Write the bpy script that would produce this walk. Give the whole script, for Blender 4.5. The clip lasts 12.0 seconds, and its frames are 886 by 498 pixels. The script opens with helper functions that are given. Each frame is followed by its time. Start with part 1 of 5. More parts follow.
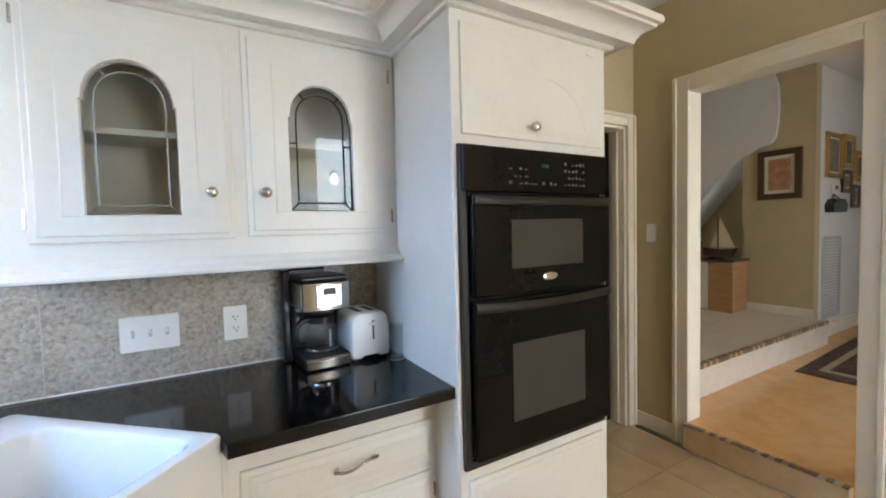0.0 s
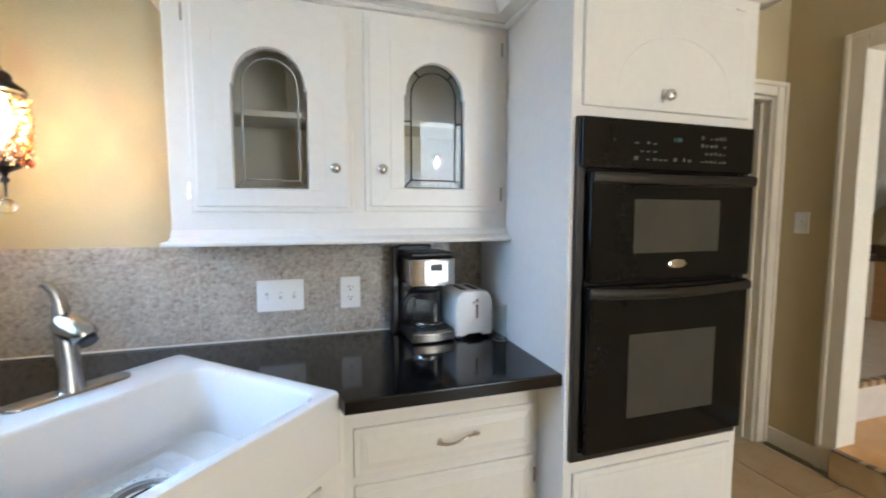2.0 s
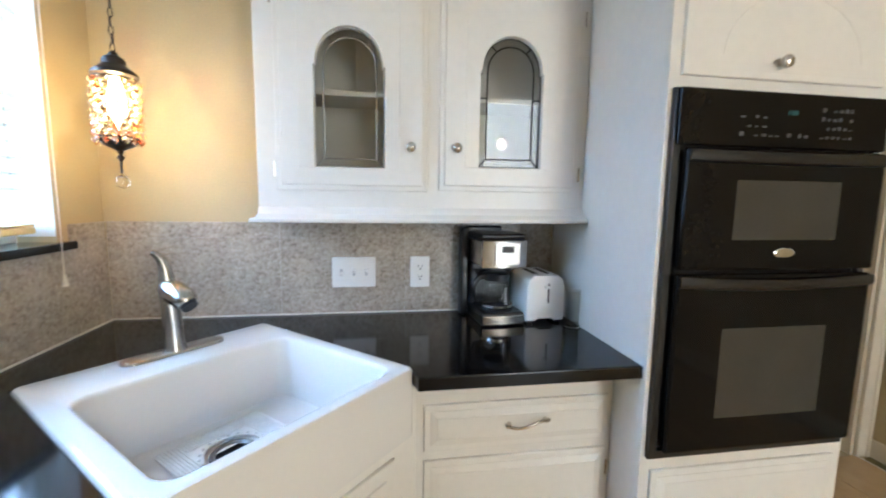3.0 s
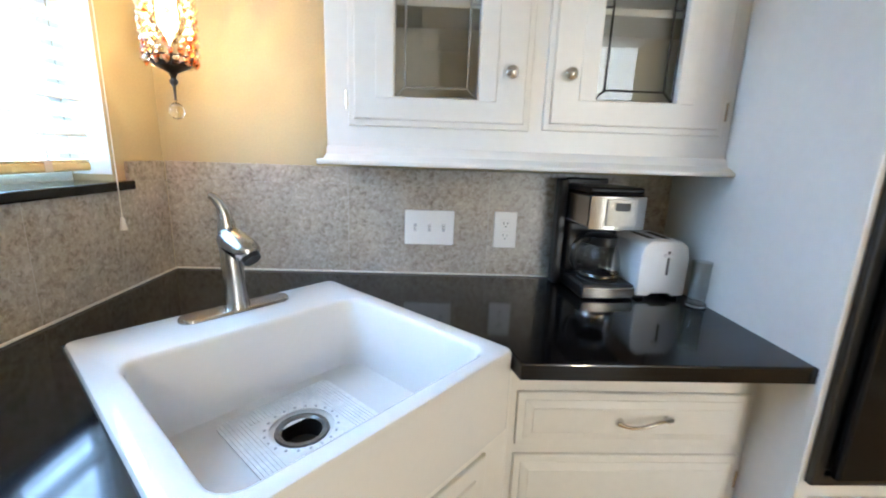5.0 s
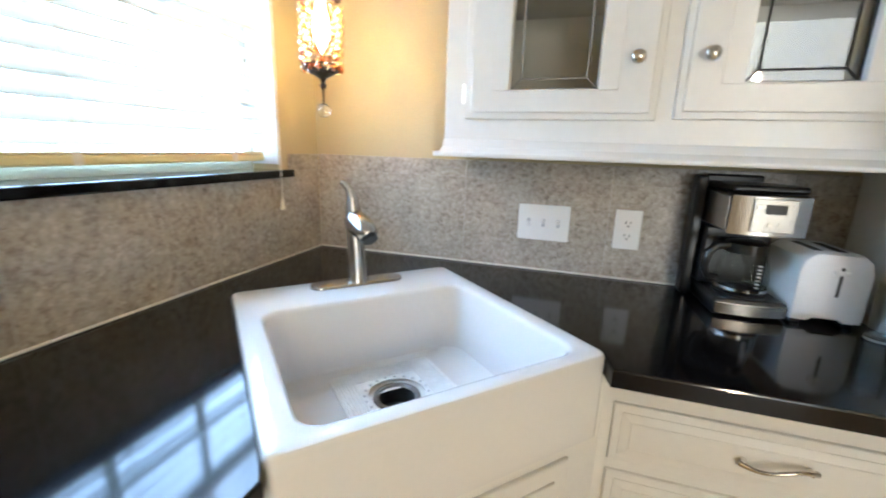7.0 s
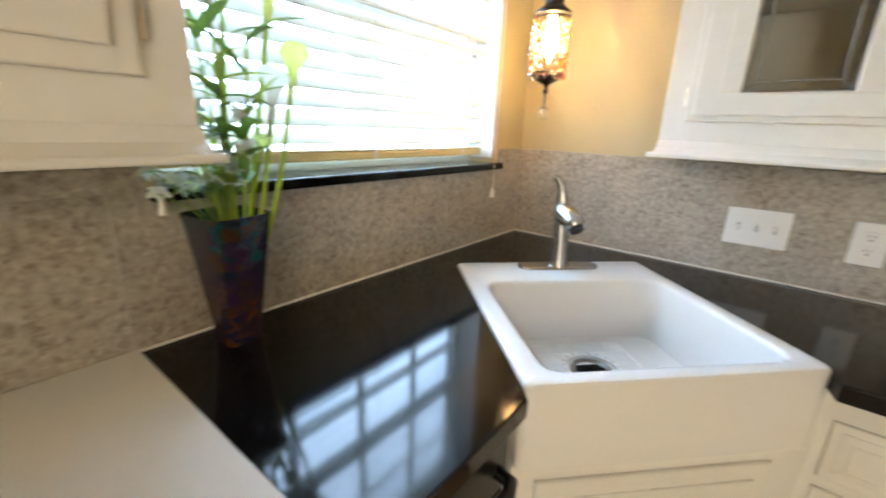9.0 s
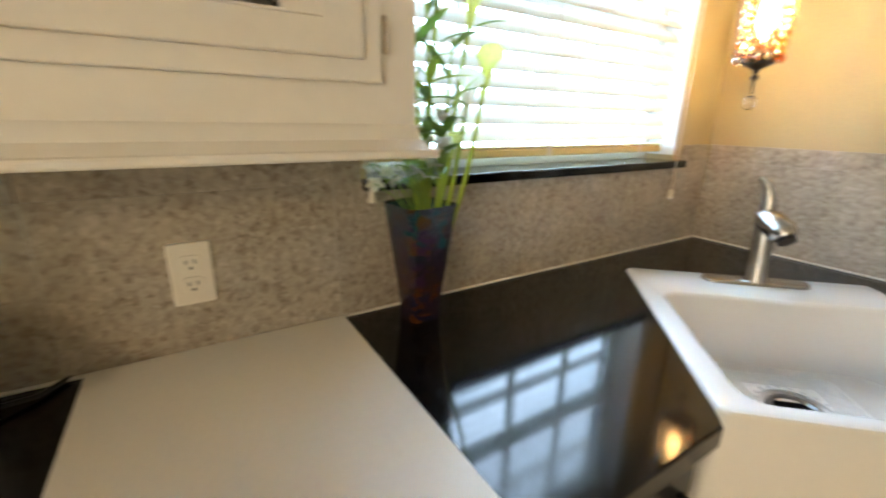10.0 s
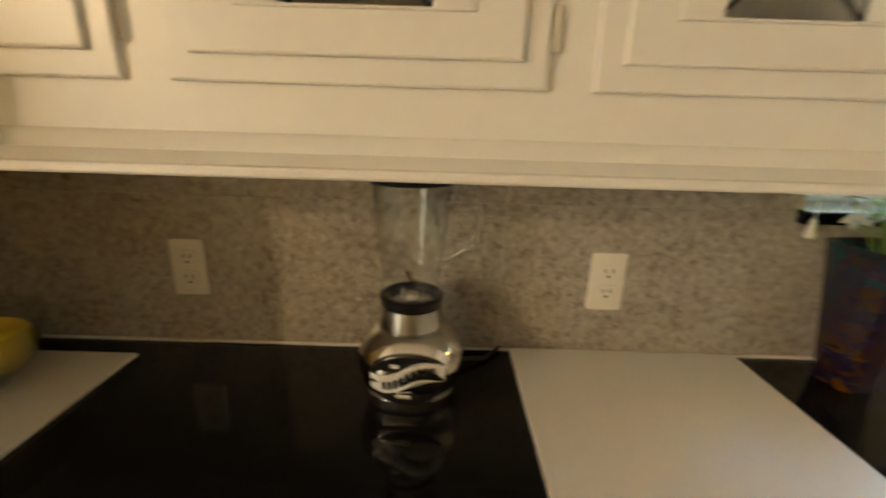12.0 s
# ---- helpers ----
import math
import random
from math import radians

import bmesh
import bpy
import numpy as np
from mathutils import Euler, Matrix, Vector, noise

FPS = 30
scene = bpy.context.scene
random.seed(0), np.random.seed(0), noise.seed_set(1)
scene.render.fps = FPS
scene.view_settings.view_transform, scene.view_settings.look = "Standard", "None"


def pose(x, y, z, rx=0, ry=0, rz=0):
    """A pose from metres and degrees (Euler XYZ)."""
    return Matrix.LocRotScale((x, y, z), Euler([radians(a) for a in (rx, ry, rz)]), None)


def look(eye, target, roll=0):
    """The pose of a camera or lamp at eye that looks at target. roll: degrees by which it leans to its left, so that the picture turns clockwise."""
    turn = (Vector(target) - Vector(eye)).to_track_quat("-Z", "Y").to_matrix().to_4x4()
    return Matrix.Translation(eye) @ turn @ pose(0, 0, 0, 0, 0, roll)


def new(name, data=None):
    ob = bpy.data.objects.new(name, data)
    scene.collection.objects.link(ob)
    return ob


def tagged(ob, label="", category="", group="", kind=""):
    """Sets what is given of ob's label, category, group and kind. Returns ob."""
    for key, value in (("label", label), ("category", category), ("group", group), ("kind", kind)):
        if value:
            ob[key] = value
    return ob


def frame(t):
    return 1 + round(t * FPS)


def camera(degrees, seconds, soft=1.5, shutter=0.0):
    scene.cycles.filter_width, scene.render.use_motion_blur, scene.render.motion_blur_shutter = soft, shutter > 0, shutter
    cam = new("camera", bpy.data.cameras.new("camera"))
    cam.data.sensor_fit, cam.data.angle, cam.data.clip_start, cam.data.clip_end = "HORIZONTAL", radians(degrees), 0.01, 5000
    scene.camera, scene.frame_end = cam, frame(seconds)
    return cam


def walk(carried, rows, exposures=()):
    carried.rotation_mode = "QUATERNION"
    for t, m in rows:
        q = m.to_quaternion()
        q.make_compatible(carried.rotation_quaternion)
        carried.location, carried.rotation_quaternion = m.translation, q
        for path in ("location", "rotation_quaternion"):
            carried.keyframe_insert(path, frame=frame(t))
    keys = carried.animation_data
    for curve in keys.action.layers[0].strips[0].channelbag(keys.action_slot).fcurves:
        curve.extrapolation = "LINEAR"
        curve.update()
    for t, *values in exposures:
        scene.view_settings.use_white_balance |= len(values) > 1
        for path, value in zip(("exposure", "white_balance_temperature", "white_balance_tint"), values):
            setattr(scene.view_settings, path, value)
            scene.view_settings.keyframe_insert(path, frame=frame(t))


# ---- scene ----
cam = camera(93.8, 12.0, soft=1.9, shutter=0.7)
PATH = [
    (0, (0.99, -1.644, 1.381), (1.996, 0.081, 1.286), -1.5),
    (0.5, (0.979, -1.633, 1.376), (1.941, 0.118, 1.276), -1.2),
    (1, (0.975, -1.623, 1.374), (1.84, 0.176, 1.257), -0.9),
    (1.5, (0.972, -1.614, 1.366), (1.707, 0.241, 1.233), -0.4),
    (2, (0.963, -1.607, 1.36), (1.547, 0.299, 1.2), 0.0),
    (2.5, (0.942, -1.593, 1.358), (1.387, 0.346, 1.155), 0.5),
    (3, (0.921, -1.578, 1.348), (1.235, 0.383, 1.109), 0.8),
    (3.5, (0.893, -1.565, 1.334), (1.11, 0.405, 1.063), 1.0),
    (5.5, (0.824, -1.296, 1.301), (0.81, 0.644, 0.813), 2.2),
    (6, (0.853, -1.288, 1.299), (0.687, 0.64, 0.794), 2.2),
    (6.5, (0.899, -1.304, 1.296), (0.534, 0.597, 0.793), 2.0),
    (6.7, (0.922, -1.323, 1.29), (0.464, 0.563, 0.808), 1.9),
    (8.5, (0.872, -1.536, 1.332), (-0.113, 0.114, 0.777), 2.8),
    (9, (0.849, -1.578, 1.329), (-0.332, -0.066, 0.764), 2.4),
    (9.5, (0.838, -1.605, 1.319), (-0.59, -0.327, 0.748), 1.5),
    (10, (0.815, -1.64, 1.325), (-0.806, -0.63, 0.731), 1.0),
    (10.5, (0.808, -1.703, 1.321), (-0.958, -0.964, 0.742), 0.5),
    (11, (0.768, -1.8, 1.334), (-1.063, -1.27, 0.729), 1.6),
    (11.5, (0.759, -1.889, 1.334), (-1.132, -1.597, 0.752), 1.8),
    (12, (0.733, -1.959, 1.334), (-1.182, -1.957, 0.756), 1.7),
]
EXPOSURES = [(0, -0.21, 4950, 10), (3.5, -0.25, 5050, 10), (6.5, -0.26, 5250, 10), (9, -0.41, 5900, 10), (12, -0.53, 6700, 10)]
walk(cam, [(t, look(eye, target, roll)) for t, eye, target, roll in PATH], EXPOSURES)

# ---- world and light ----
world = bpy.data.worlds.new("sky_world")
scene.world = world
world.use_nodes = True
wn = world.node_tree
sky = wn.nodes.new("ShaderNodeTexSky")
sky.sky_type = "NISHITA"
sky.sun_disc = False
sky.sun_elevation, sky.sun_rotation = radians(48), radians(20)
wn.nodes["Background"].inputs["Strength"].default_value = 0.12
wn.links.new(sky.outputs[0], wn.nodes["Background"].inputs[0])


def lamp(name, kind, m, power, colour, size=0.05, size_y=0.0):
    d = bpy.data.lights.new(name, kind)
    d.energy, d.color = power, colour
    if kind == "AREA":
        d.shape, d.size, d.size_y = "RECTANGLE", size, size_y
    elif kind == "SUN":
        d.angle = radians(size)
    else:
        d.shadow_soft_size = size
    ob = new(name, d)
    ob.matrix_world = m
    return ob


lamp("sun_lamp", "SUN", pose(0, 0, 8, -42, 0, 20), 3.0, (1.0, 0.95, 0.86), 0.5)
OUT_WEST, OUT_SOUTH, HALL_FILL = 47.0, 1.5, 10.5   # brightness of the day outside the two windows, and of the light added for the hall
PENDANT, CHANDELIER = 46.0, 2650.0             # brightness of the two bulbs

# ---- materials ----


def mat(name, colour, rough=0.5, metal=0.0, spread=0.06, scale=8.0, bump=0.0, fine=90.0, coat=0.0, ior=1.5, stretch=(1, 1, 1)):
    """A surface with broad and fine unevenness."""
    m = bpy.data.materials.new(name)
    m.use_nodes = True
    n, l = m.node_tree.nodes, m.node_tree.links
    b = n["Principled BSDF"]
    b.inputs["Roughness"].default_value, b.inputs["Metallic"].default_value = rough, metal
    b.inputs["Coat Weight"].default_value, b.inputs["IOR"].default_value = coat, ior
    tc, mp = n.new("ShaderNodeTexCoord"), n.new("ShaderNodeMapping")
    mp.inputs["Scale"].default_value = stretch
    l.new(tc.outputs["Object"], mp.inputs["Vector"])
    big, small = n.new("ShaderNodeTexNoise"), n.new("ShaderNodeTexNoise")
    big.inputs["Scale"].default_value, small.inputs["Scale"].default_value = scale, fine
    big.inputs["Detail"].default_value, small.inputs["Detail"].default_value = 4, 3
    for t in (big, small):
        l.new(mp.outputs[0], t.inputs["Vector"])
    add = n.new("ShaderNodeMath")
    add.operation = "ADD"
    l.new(big.outputs["Fac"], add.inputs[0])
    l.new(small.outputs["Fac"], add.inputs[1])
    ramp = n.new("ShaderNodeMapRange")
    ramp.inputs["From Min"].default_value, ramp.inputs["From Max"].default_value = 0.7, 1.3
    ramp.inputs["To Min"].default_value, ramp.inputs["To Max"].default_value = 1 - spread, 1 + spread
    l.new(add.outputs[0], ramp.inputs["Value"])
    mul = n.new("ShaderNodeVectorMath")
    mul.operation = "SCALE"
    mul.inputs[0].default_value = colour
    l.new(ramp.outputs[0], mul.inputs["Scale"])
    l.new(mul.outputs[0], b.inputs["Base Color"])
    if bump:
        bp = n.new("ShaderNodeBump")
        bp.inputs["Strength"].default_value, bp.inputs["Distance"].default_value = bump, 0.002
        l.new(add.outputs[0], bp.inputs["Height"])
        l.new(bp.outputs[0], b.inputs["Normal"])
    return m


def glass(name, colour=(1, 1, 1), rough=0.0, ior=1.45):
    m = bpy.data.materials.new(name)
    m.use_nodes = True
    b = m.node_tree.nodes["Principled BSDF"]
    b.inputs["Base Color"].default_value = (*colour, 1)
    b.inputs["Transmission Weight"].default_value = 1
    b.inputs["Roughness"].default_value, b.inputs["IOR"].default_value = rough, ior
    return m


def thin_glass(name, gloss=0.12, tint=(1, 1, 1)):
    """A window pane: clear with a mirror sheen that grows at a slant."""
    m = bpy.data.materials.new(name)
    m.use_nodes = True
    n, l = m.node_tree.nodes, m.node_tree.links
    n.remove(n["Principled BSDF"])
    t, g, mix, f = (n.new("ShaderNode" + k) for k in ("BsdfTransparent", "BsdfGlossy", "MixShader", "LayerWeight"))
    pw, sc = n.new("ShaderNodeMath"), n.new("ShaderNodeMath")
    pw.operation, sc.operation = "POWER", "MULTIPLY_ADD"
    pw.inputs[1].default_value, sc.inputs[1].default_value, sc.inputs[2].default_value = 4.0, 0.6, gloss * 0.35
    f.inputs["Blend"].default_value = 0.5
    l.new(f.outputs["Facing"], pw.inputs[0])
    l.new(pw.outputs[0], sc.inputs[0])
    t.inputs["Color"].default_value = (*tint, 1)
    g.inputs["Roughness"].default_value = 0.01
    l.new(sc.outputs[0], mix.inputs[0])
    l.new(t.outputs[0], mix.inputs[1])
    l.new(g.outputs[0], mix.inputs[2])
    l.new(mix.outputs[0], n["Material Output"].inputs[0])
    return m


def glow(name, colour, strength):
    m = bpy.data.materials.new(name)
    m.use_nodes = True
    b = m.node_tree.nodes["Principled BSDF"]
    b.inputs["Base Color"].default_value = (*colour, 1)
    b.inputs["Emission Color"].default_value = (*colour, 1)
    b.inputs["Emission Strength"].default_value = strength
    return m


def stone(name, stops, rough, scale=60.0, vary=0.12, bump=0.15, ior=1.5):
    """Speckled stone: cells and clouds of several tones, each piece a little different."""
    m = bpy.data.materials.new(name)
    m.use_nodes = True
    n, l = m.node_tree.nodes, m.node_tree.links
    b = n["Principled BSDF"]
    tc = n.new("ShaderNodeTexCoord")
    info = n.new("ShaderNodeObjectInfo")
    shift = n.new("ShaderNodeVectorMath")
    shift.operation = "MULTIPLY_ADD"
    l.new(info.outputs["Random"], shift.inputs[0])
    shift.inputs[1].default_value = (7, 3, 5)
    l.new(tc.outputs["Object"], shift.inputs[2])
    vo, no, cl = n.new("ShaderNodeTexVoronoi"), n.new("ShaderNodeTexNoise"), n.new("ShaderNodeTexNoise")
    vo.inputs["Scale"].default_value, no.inputs["Scale"].default_value, cl.inputs["Scale"].default_value = scale * 1.5, scale, scale / 8
    no.inputs["Detail"].default_value, no.inputs["Roughness"].default_value = 5, 0.62
    cl.inputs["Detail"].default_value = 5
    for t in (no, cl):
        l.new(shift.outputs[0], t.inputs["Vector"])
    warp = n.new("ShaderNodeVectorMath")
    warp.operation = "MULTIPLY_ADD"
    l.new(no.outputs["Color"], warp.inputs[0])
    warp.inputs[1].default_value = (0.03, 0.03, 0.03)
    l.new(shift.outputs[0], warp.inputs[2])
    l.new(warp.outputs[0], vo.inputs["Vector"])
    sep = n.new("ShaderNodeSeparateColor")
    l.new(vo.outputs["Color"], sep.inputs[0])
    m1, m2 = n.new("ShaderNodeMix"), n.new("ShaderNodeMix")
    m1.inputs[0].default_value, m2.inputs[0].default_value = 0.76, 0.30
    l.new(sep.outputs[0], m1.inputs[2])
    l.new(no.outputs["Fac"], m1.inputs[3])
    l.new(m1.outputs[0], m2.inputs[2])
    l.new(cl.outputs["Fac"], m2.inputs[3])
    ramp = n.new("ShaderNodeValToRGB")
    while len(ramp.color_ramp.elements) < len(stops):
        ramp.color_ramp.elements.new(0.5)
    for e, (p, c) in zip(ramp.color_ramp.elements, stops):
        e.position, e.color = p, (*c, 1)
    l.new(m2.outputs[0], ramp.inputs[0])
    rg = n.new("ShaderNodeMapRange")
    rg.inputs["To Min"].default_value, rg.inputs["To Max"].default_value = 1 - vary, 1 + vary
    l.new(info.outputs["Random"], rg.inputs["Value"])
    mul = n.new("ShaderNodeVectorMath")
    mul.operation = "SCALE"
    l.new(ramp.outputs[0], mul.inputs[0])
    l.new(rg.outputs[0], mul.inputs["Scale"])
    l.new(mul.outputs[0], b.inputs["Base Color"])
    b.inputs["Roughness"].default_value, b.inputs["IOR"].default_value = rough, ior
    bp = n.new("ShaderNodeBump")
    bp.inputs["Strength"].default_value, bp.inputs["Distance"].default_value = bump, 0.001
    l.new(m2.outputs[0], bp.inputs["Height"])
    l.new(bp.outputs[0], b.inputs["Normal"])
    return m


def mosaic_glass(name):
    m = bpy.data.materials.new(name)
    m.use_nodes = True
    n, l = m.node_tree.nodes, m.node_tree.links
    b = n["Principled BSDF"]
    tc = n.new("ShaderNodeTexCoord")
    no, vo = n.new("ShaderNodeTexNoise"), n.new("ShaderNodeTexVoronoi")
    no.inputs["Scale"].default_value, vo.inputs["Scale"].default_value = 30, 55
    no.inputs["Detail"].default_value = 3
    l.new(tc.outputs["Object"], no.inputs["Vector"])
    warp = n.new("ShaderNodeVectorMath")
    warp.operation = "MULTIPLY_ADD"
    l.new(no.outputs["Color"], warp.inputs[0])
    warp.inputs[1].default_value = (0.07, 0.07, 0.07)
    l.new(tc.outputs["Object"], warp.inputs[2])
    l.new(warp.outputs[0], vo.inputs["Vector"])
    sep = n.new("ShaderNodeSeparateColor")
    l.new(vo.outputs["Color"], sep.inputs[0])
    xyz = n.new("ShaderNodeSeparateXYZ")
    l.new(tc.outputs["Object"], xyz.inputs[0])
    up = n.new("ShaderNodeMapRange")
    up.inputs["From Max"].default_value = 0.24
    up.inputs["To Max"].default_value = 0.5
    l.new(xyz.outputs["Z"], up.inputs["Value"])
    add = n.new("ShaderNodeMath")
    add.operation = "MULTIPLY_ADD"
    l.new(sep.outputs[1], add.inputs[0])
    add.inputs[1].default_value = 0.52
    l.new(up.outputs[0], add.inputs[2])
    ramp = n.new("ShaderNodeValToRGB")
    ramp.color_ramp.interpolation = "EASE"
    tones = [(0.0, (0.03, 0.10, 0.11)), (0.10, (0.45, 0.17, 0.02)), (0.24, (0.30, 0.09, 0.03)), (0.32, (0.05, 0.05, 0.22)), (0.42, (0.16, 0.05, 0.16)), (0.50, (0.04, 0.07, 0.26)), (0.60, (0.28, 0.14, 0.03)), (0.66, (0.17, 0.08, 0.22)), (0.76, (0.03, 0.10, 0.20)), (0.86, (0.03, 0.28, 0.30)), (0.95, (0.05, 0.12, 0.2))]
    while len(ramp.color_ramp.elements) < len(tones):
        ramp.color_ramp.elements.new(0.5)
    for e, (p, c) in zip(ramp.color_ramp.elements, tones):
        e.position, e.color = p, (*c, 1)
    l.new(add.outputs[0], ramp.inputs[0])
    dim = n.new("ShaderNodeVectorMath")
    dim.operation = "SCALE"
    dim.inputs["Scale"].default_value = 0.20
    l.new(ramp.outputs[0], dim.inputs[0])
    l.new(dim.outputs[0], b.inputs["Base Color"])
    b.inputs["Roughness"].default_value = 0.12
    b.inputs["Transmission Weight"].default_value = 0.15
    bp = n.new("ShaderNodeBump")
    bp.inputs["Strength"].default_value, bp.inputs["Distance"].default_value = 0.5, 0.002
    l.new(vo.outputs["Distance"], bp.inputs["Height"])
    l.new(bp.outputs[0], b.inputs["Normal"])
    return m


M_WHITE = mat("cabinet_paint", (0.75, 0.735, 0.685), 0.32, spread=0.025, scale=3, bump=0.06, fine=40)
# cabinet white again, darkened to put the interior's shade into the colour
M_INSIDE = mat("cabinet_paint_shaded", (0.66, 0.64, 0.58), 0.55, spread=0.03)
M_TRIM = mat("trim_paint", (0.74, 0.685, 0.56), 0.35, spread=0.03, bump=0.05)
M_WALL = mat("tan_wall_paint", (0.49, 0.41, 0.235), 0.75, spread=0.05, scale=5, bump=0.25, fine=160)
M_HALLWHITE = mat("hall_white_paint", (0.74, 0.73, 0.71), 0.7, spread=0.03, bump=0.1)
M_CEIL = mat("ceiling_paint", (0.74, 0.73, 0.71), 0.85, spread=0.03, bump=0.3, fine=120)
M_TILE = stone("backsplash_stone", [(0.30, (0.158, 0.127, 0.089)), (0.41, (0.288, 0.249, 0.195)), (0.50, (0.372, 0.331, 0.270)), (0.59, (0.43, 0.387, 0.322)), (0.72, (0.56, 0.518, 0.45))], 0.30, 70, 0.03, 0.15, 1.62)
M_GROUT = mat("pale_grout", (0.50, 0.48, 0.44), 0.85, spread=0.08, bump=0.3)
M_CAULK = mat("white_caulk", (0.72, 0.70, 0.64), 0.5, spread=0.08, scale=20)
M_GRANITE = stone("black_granite", [(0.3, (0.003, 0.003, 0.0035)), (0.6, (0.005, 0.005, 0.0055)), (0.85, (0.013, 0.0125, 0.012))], 0.09, 180, 0.0, 0.0, 1.36)
M_PORC = mat("white_porcelain", (0.79, 0.78, 0.75), 0.10, spread=0.012, scale=4, coat=0.3)
M_STEEL = mat("brushed_steel", (0.47, 0.455, 0.43), 0.26, 1.0, spread=0.08, scale=6, fine=220, stretch=(1, 1, 0.06))
M_CHROME = mat("polished_steel", (0.70, 0.68, 0.64), 0.08, 1.0, spread=0.03)
M_NICKEL = mat("satin_nickel", (0.60, 0.57, 0.52), 0.22, 1.0, spread=0.06)
M_BLACKGLASS = mat("black_oven_glass", (0.005, 0.005, 0.005), 0.09, spread=0.1, ior=1.24)
M_BLACK = mat("black_plastic", (0.007, 0.007, 0.0075), 0.28, spread=0.15, bump=0.05)
# near black: closet darkness and toe recesses as colour, also black rubber and plastic
M_DARK = mat("black_and_painted_shade", (0.006, 0.006, 0.006), 0.6, spread=0.2)
M_OVENWIN = mat("oven_window_mesh", (0.042, 0.040, 0.034), 0.2, spread=0.1, fine=300)
M_GREYPRINT = mat("grey_print", (0.065, 0.065, 0.062), 0.5, spread=0.05)
M_PLATE = mat("white_plastic", (0.80, 0.79, 0.76), 0.3, spread=0.02)
M_IVORY = mat("ivory_plastic", (0.78, 0.74, 0.64), 0.32, spread=0.03)
M_SLOT = mat("dark_slots", (0.05, 0.045, 0.04), 0.6, spread=0.1)
M_LEAD = mat("dark_lead_came", (0.035, 0.035, 0.035), 0.4, 0.6, spread=0.2)
M_BEVELGREY = mat("grey_bevel_line", (0.34, 0.33, 0.31), 0.35, 0.5, spread=0.2)
M_PANE = thin_glass("leaded_pane", 0.17, (0.93, 0.94, 0.93))
M_CLEAR = thin_glass("clear_pane", 0.10)
M_GLASS = thin_glass("drinking_glass", 0.05, (0.95, 0.965, 0.955))
M_TUMBLER = thin_glass("tumbler_glass", 0.16, (0.90, 0.91, 0.90))
M_JAR = thin_glass("fluted_jar_glass", 0.15, (0.965, 0.975, 0.97))
M_DARKSTEEL = mat("dark_drain_steel", (0.22, 0.215, 0.205), 0.3, 0.9, spread=0.2)
M_CRYSTAL = glass("crystal", (1, 0.98, 0.94), 0.02)
M_BULB = glow("pendant_bulb_glow", (1.0, 0.66, 0.27), PENDANT)
M_FILAMENT = glow("pendant_filament_glow", (1.0, 0.60, 0.20), PENDANT * 330)
_n, _l = M_BULB.node_tree.nodes, M_BULB.node_tree.links
_n.remove(_n["Principled BSDF"])
_e = _n.new("ShaderNodeEmission")
_e.inputs["Color"].default_value, _e.inputs["Strength"].default_value = (1.0, 0.66, 0.27, 1), PENDANT
_t, _m = _n.new("ShaderNodeBsdfTransparent"), _n.new("ShaderNodeAddShader")
_l.new(_e.outputs[0], _m.inputs[0])
_l.new(_t.outputs[0], _m.inputs[1])
_l.new(_m.outputs[0], _n["Material Output"].inputs[0])
M_BULB2 = glow("chandelier_bulb_glow", (1.0, 0.69, 0.37), CHANDELIER)
M_BEAD = thin_glass("clear_bead", 0.9, (1.0, 0.90, 0.70))
M_BEAD2 = thin_glass("amber_bead", 0.8, (1.0, 0.50, 0.14))
M_TEALCARD = mat("pale_teal_card", (0.35, 0.52, 0.50), 0.5, spread=0.3, scale=20)
M_BRONZE = mat("dark_bronze", (0.045, 0.035, 0.028), 0.38, 0.7, spread=0.25, scale=40)
M_BLIND = mat("blind_slat", (0.84, 0.82, 0.74), 0.4, spread=0.02)
_n, _l = M_BLIND.node_tree.nodes, M_BLIND.node_tree.links
_t, _m = _n.new("ShaderNodeBsdfTranslucent"), _n.new("ShaderNodeMixShader")
_t.inputs["Color"].default_value = (0.86, 0.85, 0.78, 1)
_m.inputs[0].default_value = 0.30
_l.new(_n["Principled BSDF"].outputs[0], _m.inputs[1])
_l.new(_t.outputs[0], _m.inputs[2])
_l.new(_m.outputs[0], _n["Material Output"].inputs[0])
M_RAIL = mat("yellowed_blind_rail", (0.74, 0.66, 0.36), 0.42, spread=0.06)
M_VINYL = mat("white_window_frame", (0.82, 0.83, 0.84), 0.4, spread=0.02)
M_FLOORTILE = stone("beige_floor_tile", [(0.2, (0.46, 0.33, 0.165)), (0.5, (0.55, 0.40, 0.215)), (0.8, (0.61, 0.46, 0.265))], 0.22, 7, 0.04, 0.04)
M_HALLFLOOR = stone("polished_honey_floor", [(0.2, (0.57, 0.30, 0.095)), (0.5, (0.67, 0.38, 0.13)), (0.85, (0.75, 0.46, 0.19))], 0.16, 8, 0.02)
# dais floor: cream, paled further to put its mirrored light into the colour
M_DAIS = stone("cream_floor_with_sheen", [(0.2, (0.68, 0.60, 0.50)), (0.5, (0.77, 0.69, 0.59)), (0.85, (0.82, 0.75, 0.66))], 0.14, 8, 0.02)
M_MOSAIC = mat("brown_mosaic", (0.17, 0.10, 0.045), 0.35, spread=0.4, scale=30)
M_MOSAIC2 = mat("tan_mosaic", (0.42, 0.31, 0.17), 0.35, spread=0.2, scale=30)
M_BOARD = mat("white_board", (0.74, 0.715, 0.645), 0.42, spread=0.02, scale=6)
